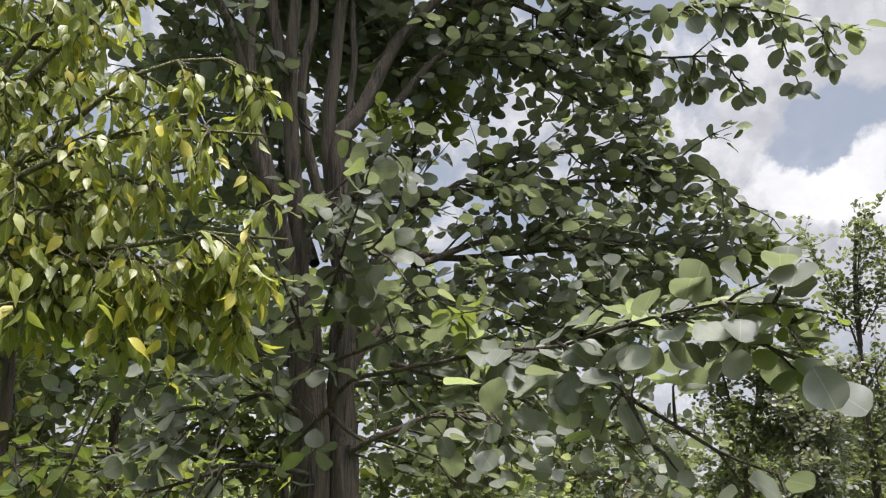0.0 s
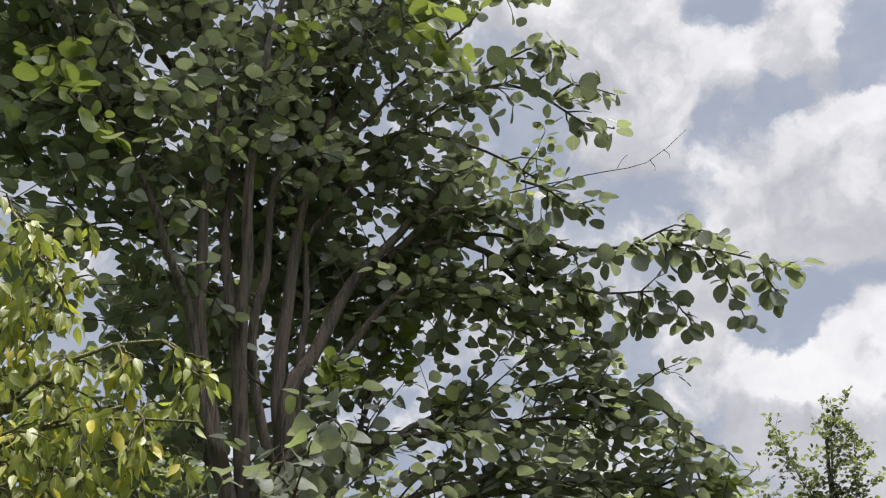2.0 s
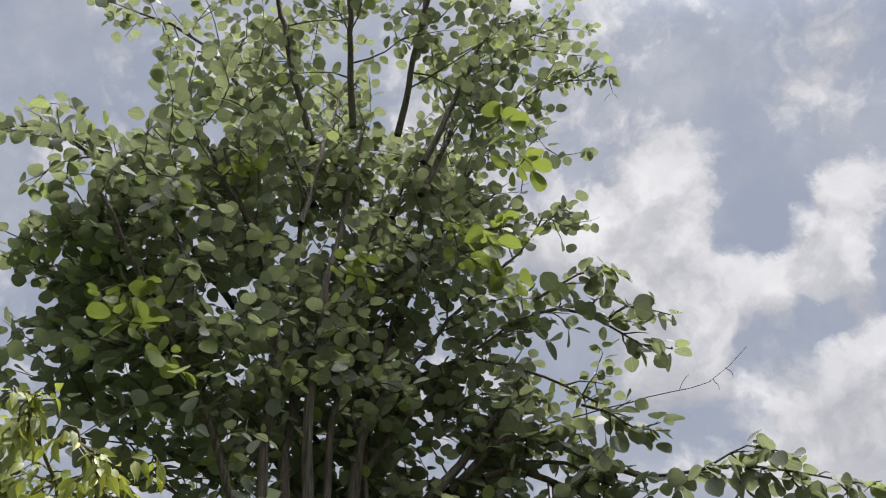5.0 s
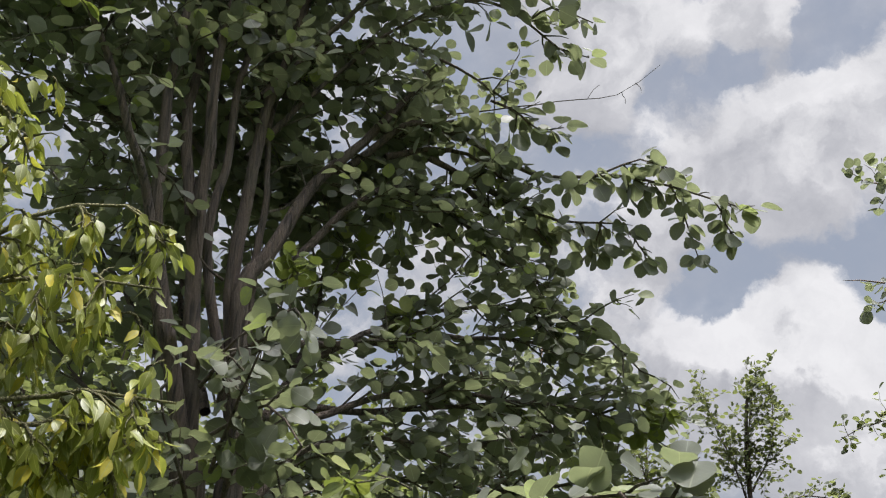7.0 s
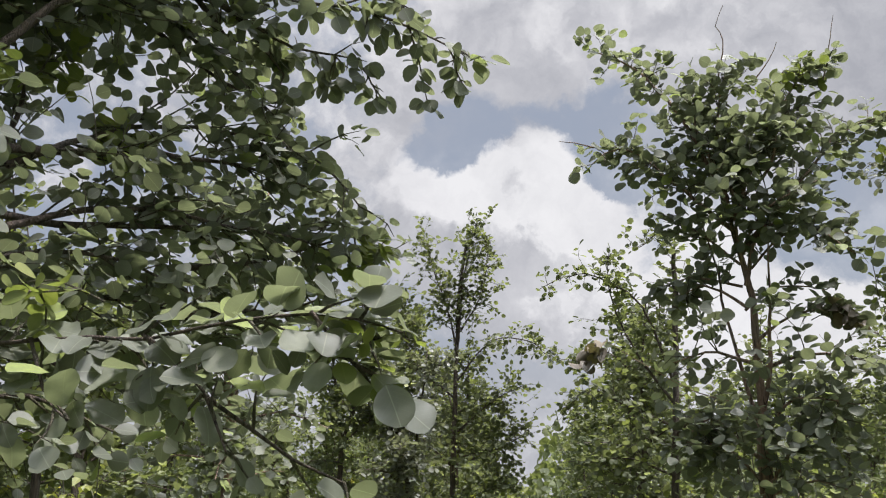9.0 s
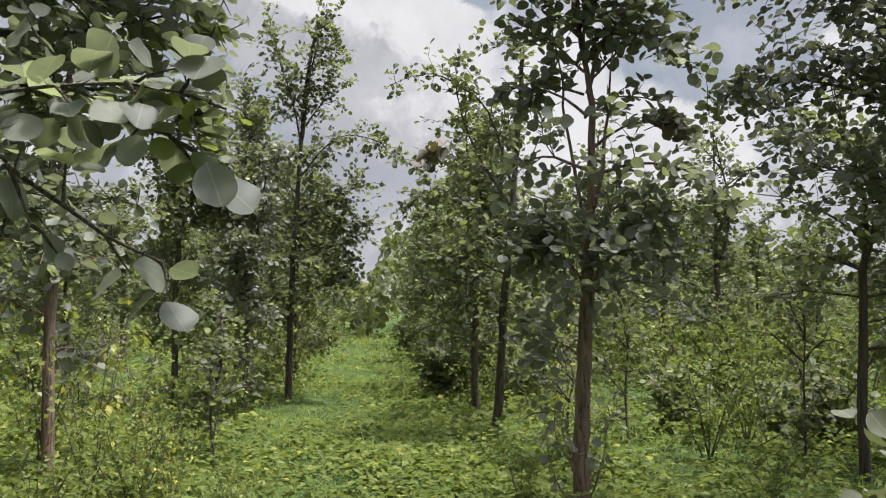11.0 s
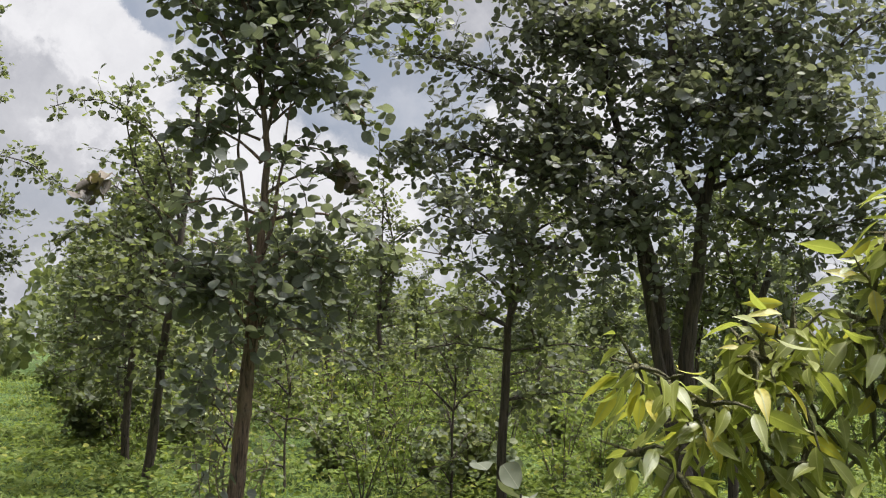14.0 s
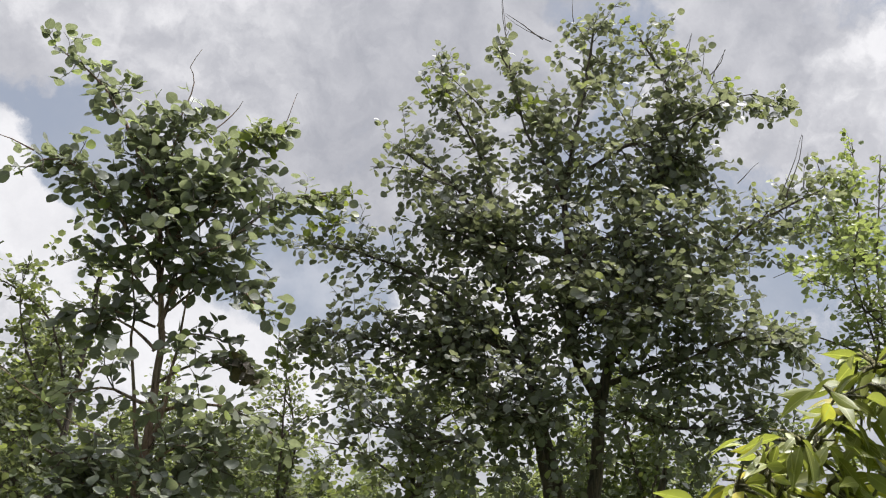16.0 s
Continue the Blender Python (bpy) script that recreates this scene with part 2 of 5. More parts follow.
DRY = leaf_material("dry_leaf", (0.055, 0.042, 0.03), (0.10, 0.078, 0.05), (0.17, 0.135, 0.085), (0.20, 0.15, 0.08), 0.6, 0.2)
BARK = bark_material("grey_brown_bark", (0.044, 0.033, 0.026), (0.118, 0.086, 0.064), (0.098, 0.086, 0.068))
RED_BARK = bark_material("reddish_bark", (0.115, 0.073, 0.053), (0.31, 0.205, 0.145), (0.27, 0.225, 0.17))
TWIG = bark_material("twig_bark", (0.055, 0.045, 0.028), (0.14, 0.12, 0.08), (0.16, 0.17, 0.10), 2.0)
GREEN_TWIG = bark_material("green_twig_bark", (0.10, 0.090, 0.035), (0.18, 0.165, 0.065), (0.22, 0.21, 0.09), 2.0)
SOIL = ground_material()


# ---- mesh building ----
def rng_of(seed):
    return np.random.default_rng(seed)


def unit(v):
    return v / np.maximum(np.linalg.norm(v, axis=-1, keepdims=True), 1e-9)


def make_mesh(name, verts, faces, mat, uvs=None, smooth=True):
    """faces: an array of equal polygons. uvs: one pair for each vertex."""
    me = bpy.data.meshes.new(name)
    verts, faces = np.asarray(verts, np.float32), np.asarray(faces, np.int32)
    n, k = faces.shape
    me.vertices.add(len(verts))
    me.vertices.foreach_set("co", verts.ravel())
    me.loops.add(n * k)
    me.loops.foreach_set("vertex_index", faces.ravel())
    me.polygons.add(n)
    me.polygons.foreach_set("loop_start", np.arange(0, n * k, k, dtype=np.int32))
    if uvs is not None:
        layer = me.uv_layers.new(name="UVMap")
        layer.data.foreach_set("uv", np.asarray(uvs, np.float32)[faces.ravel()].ravel())
    me.update(calc_edges=True)
    me.polygons.foreach_set("use_smooth", np.full(n, smooth))
    me.materials.append(mat)
    me.validate()
    return me


def blade(widths, droop=0.15, cup=0.12, stalk=0.0):
    """A leaf one unit long along +y, its face up: a midrib with a row of points on each side. Gives points, triangles and uvs."""
    n = len(widths)
    v, uv = [], []
    for i, w in enumerate(widths):
        y = i / (n - 1)
        z = -droop * y * y
        for s in (-1, 0, 1):
            v.append((s * w, y + stalk, z + cup * abs(s) * w - (0.04 * w if s == 0 else 0)))
            uv.append((0.5 + s * w, y))
    f = []
    for i in range(n - 1):
        a = 3 * i
        for s in (0, 1):
            p, q, r, t = a + s, a + s + 1, a + s + 4, a + s + 3
            if widths[i] > 0:
                f.append((p, q, r))
                f.append((p, r, t))
            else:
                f.append((a + 1, a + 3 + s + 1, a + 3 + s))
    return np.array(v), np.array(f), np.array(uv)


ROUND_FINE = blade((0.0, 0.23, 0.35, 0.43, 0.47, 0.475, 0.44, 0.35, 0.13), 0.14, 0.16)
ROUND_MID = blade((0.0, 0.34, 0.46, 0.46, 0.35, 0.13), 0.12, 0.15)
OVATE_FINE = blade((0.0, 0.13, 0.22, 0.245, 0.225, 0.17, 0.09, 0.02), 0.30, 0.25)
NARROW = blade((0.0, 0.10, 0.165, 0.185, 0.17, 0.125, 0.06, 0.01), 0.30, 0.28)
OVATE_MID = blade((0.0, 0.20, 0.23, 0.13, 0.01), 0.28, 0.25)
STRAP = (np.array(((-0.03, 0, 0), (0.03, 0, 0), (-0.022, 0.55, -0.06), (0.022, 0.55, -0.06), (0, 1, -0.3))), np.array(((0, 1, 3), (0, 3, 2), (2, 3, 4))),
         np.array(((0.4, 0), (0.6, 0), (0.4, 0.5), (0.6, 0.5), (0.5, 1.0))))
KITE = (np.array(((0, 0, 0), (-0.34, 0.45, 0.06), (0.34, 0.45, 0.06), (0, 1, -0.12))), np.array(((0, 3, 1), (0, 2, 3))),
        np.array(((0.5, 0), (0.2, 0.45), (0.8, 0.45), (0.5, 1.0))))
DISC = (np.array(((0, 0, 0), (-0.42, 0.28, 0.07), (0.42, 0.28, 0.07), (-0.36, 0.80, 0.03), (0.36, 0.80, 0.03), (0, 1, -0.10))),
        np.array(((0, 3, 1), (0, 5, 3), (0, 4, 5), (0, 2, 4))), np.array(((0.5, 0), (0.1, 0.25), (0.9, 0.25), (0.1, 0.75), (0.9, 0.75), (0.5, 1.0))))


def frames_of(heading, normal):
    y = unit(heading)
    z = unit(normal - (normal * y).sum(-1, keepdims=True) * y)
    x = np.cross(y, z)
    return x, y, z


def leaf_mesh(name, template, at, heading, normal, size, mat):
    tv, tf, tuv = template
    x, y, z = frames_of(heading, normal)
    s = size[:, None, None]
    v = at[:, None] + s * (tv[None, :, 0:1] * x[:, None] + tv[None, :, 1:2] * y[:, None] + tv[None, :, 2:3] * z[:, None])
    f = tf[None] + (np.arange(len(at)) * len(tv))[:, None, None]
    return make_mesh(name, v.reshape(-1, 3), f.reshape(-1, 3), mat, np.tile(tuv, (len(at), 1)))


def smooth_line(points, step=0.08):
    """A Catmull-Rom line through the points, at about equal steps."""
    p = np.asarray(points, float)
    p = np.vstack([2 * p[0] - p[1], p, 2 * p[-1] - p[-2]])
    out = []
    for i in range(1, len(p) - 2):
        n = max(2, int(np.linalg.norm(p[i + 1] - p[i]) / step))
        t = np.linspace(0, 1, n, endpoint=False)[:, None]
        a, b, c, d = p[i - 1], p[i], p[i + 1], p[i + 2]
        out.append(0.5 * (2 * b + (c - a) * t + (2 * a - 5 * b + 4 * c - d) * t**2 + (3 * b - a - 3 * c + d) * t**3))
    out.append(p[-2][None])
    return np.vstack(out)


def tubes(lines, radii, sides, rough=0.0, rng=None):
    """Points and quads of tubes round the lines, closed to a point at their ends by their radii."""
    vs, fs, n = [], [], 0
    for line, rad in zip(lines, radii):
        d = unit(np.gradient(line, axis=0))
        ref = np.array([0.31, 0.95, 0.05]) if abs(d[:, 2]).mean() > 0.6 else np.array([0.05, 0.1, 1.0])
        u = unit(np.cross(d, ref))
        w = np.cross(d, u)
        ang = np.linspace(0, 2 * np.pi, sides, endpoint=False)
        r = np.repeat(np.asarray(rad, float)[:, None], sides, 1)
        if rough:
            ridge = rng.normal(0, 1, sides)
            r = r * (1 + rough * (0.6 * ridge[None] + 0.5 * rng.normal(0, 1, r.shape)))
        v = line[:, None] + r[..., None] * (np.cos(ang)[None, :, None] * u[:, None] + np.sin(ang)[None, :, None] * w[:, None])
        m = len(line)
        i, j = np.meshgrid(np.arange(m - 1), np.arange(sides), indexing="ij")
        k = (j + 1) % sides
        f = np.stack([i * sides + j, i * sides + k, (i + 1) * sides + k, (i + 1) * sides + j], -1).reshape(-1, 4)
        vs.append(v.reshape(-1, 3))
        fs.append(f + n)
        n += m * sides
    return np.vstack(vs), np.vstack(fs)


def part(name, me, parent, label="", kind=""):
    ob = new(name, me)
    ob.parent = parent
    return tagged(ob, label=label, kind=kind)


def thing(name, place, label, category, group="", kind=""):
    ob = new(name)
    ob.empty_display_size = 0.2
    ob.location = place
    return tagged(ob, label, category, group, kind)


class Plant:
    """Gathers wood and leaves in world coordinates, then makes one thing of them with its parts."""

    def __init__(self, place, seed, coarse=False):
        self.place, self.rng, self.coarse = np.array(place, float), rng_of(seed), coarse
        self.wood, self.twigs, self.leaves, self.shoots = [], [], [], []

    def stem(self, points, r0, r1, name="limb", wiggle=0.007):
        line = smooth_line(points, 0.24 if self.coarse else 0.09)
        w = np.cumsum(self.rng.normal(0, wiggle, line.shape), 0)
        s = np.linspace(0, 1, len(line))[:, None]
        line = line + w * np.minimum(1, 4 * s) - s * w[-1]
        rad = r0 + (r1 - r0) * s[:, 0] ** 0.8
        self.wood.append((name, line, rad))
        return line

    def twig(self, start, way, length, r=0.006, droop=0.2, bend=0.35):
        n = 3 if self.coarse else max(3, int(length / 0.10))
        d, p, out = unit(way), np.array(start, float), [np.array(start, float)]
        for _ in range(n):
            d = unit(d + self.rng.normal(0, bend / np.sqrt(n), 3) + np.array((0, 0, -droop / n)))
            p = p + d * (length / n)
            out.append(p)
        line = np.array(out)
        if not self.coarse or r > 0.005:
            self.twigs.append((line, np.linspace(r, r * 0.3, len(line))))
        return line

    def leafy(self, line, gap, size, face=0.9, hang=0.0, stalk=0.25, spread=0.25, first=0.15, lie=(0.2, -0.25, 0.95)):
        """Leaves at both sides of a twig in turn, with short stalks."""
        rng = self.rng
        seg = np.linalg.norm(np.diff(line, axis=0), axis=1)
        run = np.r_[0, np.cumsum(seg)]
        s = np.arange(run[-1] * first, run[-1], gap)
        s = np.r_[s, run[-1]]
        if len(s) < 1:
            return
        at = np.stack([np.interp(s, run, line[:, i]) for i in range(3)], -1)
        d = unit(np.gradient(line, axis=0))
        d = np.stack([np.interp(s, run, d[:, i]) for i in range(3)], -1)
        side = unit(np.cross(d, (0, 0, 1.0)) + rng.normal(0, 0.15, d.shape)) * np.where(np.arange(len(s)) % 2, 1, -1)[:, None]
        head = unit(d * 0.55 + side * 0.8 + rng.normal(0, 0.35, d.shape) + np.array((0, 0, -hang)))
        z = size * rng.uniform(1 - spread, 1 + spread, len(s)) * np.where(rng.random(len(s)) < 0.15, 0.65, 1)
        normal = unit(np.array(lie) + rng.normal(0, face, d.shape))
        at = at + head * (z * stalk)[:, None]
        self.leaves.append((at, head, normal, z))

    def spray(self, line, count, length, gap, size, start=0.3, up=0.25, out=0.8, along=0.5, droop=0.25, sub=1, push=(0.0, 0.0, 0.0), **leaf):
        """Leafy twigs from the outer stretch of a limb. push: the side towards which they grow most."""
        rng = self.rng
        d = unit(np.gradient(line, axis=0))
        for f in np.linspace(start, 1, count):
            i = min(len(line) - 1, int((f + rng.uniform(-0.5, 0.5) / count) * (len(line) - 1)))
            i = max(0, i)
            side = unit(rng.normal(0, 1, 3)) + np.array(push)
            way = d[i] * along + unit(side) * out + np.array((0, 0, up))
            reach = length * (1.15 - 0.6 * f)
            tw = self.twig(line[i], way, reach * rng.uniform(0.55, 1.25), droop=droop)
            self.leafy(tw, gap, size, **leaf)
            for _ in range(sub):
                j = rng.integers(len(tw) // 3, len(tw))
                way = tw[j] - tw[max(0, j - 1)]
                t2 = self.twig(tw[j], unit(way) * 0.6 + unit(rng.normal(0, 1, 3)) * 0.8, reach * rng.uniform(0.3, 0.7), 0.004, droop)
                self.leafy(t2, gap, size, **leaf)

    def shoot(self, points, size, count=1, length=0.16, gap=0.035, face=0.7, dead=False):
        """A shoot of bright young leaves, or a bunch of withered ones."""
        line = smooth_line(points, 0.05)
        kept, self.leaves = self.leaves, []
        self.spray(line, count, length, gap, size, start=0.3, up=0.2, sub=1, face=face)
        self.leafy(line, gap, size, face=face)
        self.shoots.append((line, dead, *(np.concatenate([l[i] for l in self.leaves]) for i in range(4))))
        self.leaves = kept

    def single_leaves(self, at, head, normal, size, shared, parent):
        x, y, z = frames_of(head, normal)
        for n in range(len(at)):
            leaf = new("leaf", shared[n % len(shared)])
            leaf.parent = parent
            leaf.matrix_local = Matrix(((*(x[n] * size[n]), 0), (*(y[n] * size[n]), 0), (*(z[n] * size[n]), 0), (*(at[n] - self.place), 1))).transposed()

    def finish(self, name, label, category, group, template, leaf_mat, bark, single=0, near=(0.0, 0.5, 1.6), sides=10, fine=None,
               leaf_label="", crown_name="crown"):
        ob = thing(name, self.place, label, category, group)
        for nm, line, rad in self.wood:
            k = (sides if rad[0] > 0.03 else 4) if self.coarse else (sides if rad[0] > 0.03 else 7)
            v, f = tubes([line - self.place], [rad], k, 0.07 if rad[0] > 0.03 else 0.04, self.rng)
            part(nm, make_mesh(nm, v, f, bark), ob)
        if self.twigs:
            v, f = tubes([l - self.place for l, _ in self.twigs], [r for _, r in self.twigs], 3)
            part("fine_branching", make_mesh("fine_branching", v, f, bark if bark is GREEN_TWIG else TWIG), ob, kind="stuff")
        tv, tf, tuv = fine or template
        young = [make_mesh("leaf", tv * (1, 1, k), tf, m, tuv) for k, m in ((1, YOUNG), (4, DRY))] if self.shoots else None
        for line, dead, at, head, normal, size in self.shoots:
            v, f = tubes([line - self.place], [np.linspace(0.004, 0.0015, len(line))], 5)
            nm, words = ("dead_bunch", "hanging bunch of withered dark leaves") if dead else ("young_shoot", "shoot with bright yellow-green young leaves")
            stalk = part(nm, make_mesh(nm, v, f, TWIG), ob, words)
            self.single_leaves(at, head, normal, size, [young[dead]], stalk)
        if not self.leaves:
            return ob
        at, head, normal, size = (np.concatenate([l[i] for l in self.leaves]) for i in range(4))
        order = np.argsort(np.linalg.norm(at - np.array(near), axis=1))
        pick, rest = order[:single], order[single:]
        crown = part(crown_name, leaf_mesh(crown_name, template, at[rest] - self.place, head[rest], normal[rest], size[rest], leaf_mat), ob,
                     kind="stuff")
        if single:
            tv, tf, tuv = fine or template
            shared = [make_mesh("leaf", tv * (sx, 1, 1) + np.c_[bx * tv[:, 1] ** 2, 0 * tv[:, 1], bz * tv[:, 0] * tv[:, 1] + cz * tv[:, 1] ** 2
                                                                + wz * np.abs(tv[:, 0]) * np.sin(9 * tv[:, 1])], tf, leaf_mat, tuv)
                      for sx, bx, bz, cz, wz in ((1.0, 0.0, 0.0, 0.0, 0.05), (0.9, 0.07, 0.35, -0.14, 0.10), (1.06, -0.06, -0.4, 0.06, 0.06), (0.96, 0.04, 0.15, -0.28, 0.12),
                                                 (0.84, -0.10, -0.2, -0.08, 0.16), (1.02, 0.02, 0.5, -0.02, 0.08))]
            self.single_leaves(at[pick], head[pick], normal[pick], size[pick], shared, crown)
        return ob


# ---- ground ----
def ground_height(x, y):
    return 0.05 * np.sin(0.9 * x + 0.4) * np.sin(0.55 * y + 1.0) + 0.03 * np.sin(2.3 * x + 1.7 * y)


def build_ground():
    step = np.r_[-400, -200, -100, -60, np.arange(-40, 41, 0.5), 60, 100, 200, 400]
    gx, gy = np.meshgrid(step, step + 18, indexing="ij")
    near = np.clip((45 - np.hypot(gx, gy - 18)) / 20, 0, 1)
    v = np.stack([gx, gy, ground_height(gx, gy) * near], -1).reshape(-1, 3)
    n = len(step)
    i, j = np.meshgrid(np.arange(n - 1), np.arange(n - 1), indexing="ij")
    f = np.stack([i * n + j, (i + 1) * n + j, (i + 1) * n + j + 1, i * n + j + 1], -1).reshape(-1, 4)
    tagged(new("ground", make_mesh("ground", v, f, SOIL)), "green overgrown soil of the plantation floor", "ground", kind="structure")


build_ground()


def scatter(n, seed, y0=3.5, y1=42.0):
    rng = rng_of(seed)
    y = y0 * (y1 / y0) ** rng.random(n)
    x = rng.uniform(-0.35, 0.95, n) * (y + 4)
    return rng, x, y


def build_low_growth():
    # broad-leaved creepers in low mounds, each shoot with a handful of leaves
    rng, x, y = scatter(31000, 5)
    keep = (np.sin(1.3 * x + 0.8 * np.sin(0.7 * y)) + np.sin(0.9 * y + x) + rng.normal(0, 0.8, len(x))) > -0.7
    x, y = x[keep], y[keep]
    hump = 0.5 + 0.5 * np.sin(2.1 * x + 1.1) * np.sin(1.6 * y + 0.7 * x)
    on_path = np.clip(1 - np.abs(x + 0.4) / 1.6, 0, 1)
    top = rng.uniform(0.05, 0.27, len(x)) * (0.35 + 1.1 * hump) * (1 - 0.5 * on_path)
    k = 6
    x, y, top = np.r_[x, rng.uniform(-9, 9, 5000)], np.r_[y, rng.uniform(-8, 4, 5000)], np.r_[top, rng.uniform(0.04, 0.2, 5000)]
    n = len(x) * k
    ang = rng.uniform(0, 2 * np.pi, n)
    out = rng.uniform(0.0, 0.10, n)
    at = np.stack([np.repeat(x, k) + np.cos(ang) * out, np.repeat(y, k) + np.sin(ang) * out,
                   ground_height(np.repeat(x, k), np.repeat(y, k)) + np.repeat(top, k) * rng.uniform(0.5, 1.1, n)], -1)
    head = np.stack([np.cos(ang), np.sin(ang), rng.uniform(-0.4, 0.3, n)], -1)
    normal = np.array((0, 0, 1.0)) + rng.normal(0, 0.5, (n, 3))
    me = leaf_mesh("creepers", KITE, at, head, normal, rng.uniform(0.045, 0.105, n) * (0.85 + np.repeat(y, k) / 45), WEED)
    tagged(new("creepers", me), "low green broad-leaved creepers covering the ground", "plants", kind="stuff")
    # thin grass
    rng, x, y = scatter(62000, 6)
    x, y = np.r_[x, rng.uniform(-9, 9, 15000)], np.r_[y, rng.uniform(-8, 4, 15000)]
    n = len(x)
    ang = rng.uniform(0, 2 * np.pi, n)
    head = np.stack([np.cos(ang) * 0.8, np.sin(ang) * 0.8, rng.uniform(0.2, 1.2, n)], -1)
    normal = np.stack([-np.cos(ang), -np.sin(ang), rng.uniform(0.4, 1.2, n)], -1)
    hump = 0.5 + 0.5 * np.sin(1.1 * x + 2.1) * np.sin(1.3 * y + x)
    me = leaf_mesh("grass", STRAP, np.stack([x, y, ground_height(x, y)], -1), head, normal, rng.uniform(0.08, 0.20, n) * (0.5 + hump) * (0.9 + y / 30), GRASS)
    tagged(new("grass", me), "bright green grass on the path and between the trees", "grass", kind="stuff")


build_low_growth()


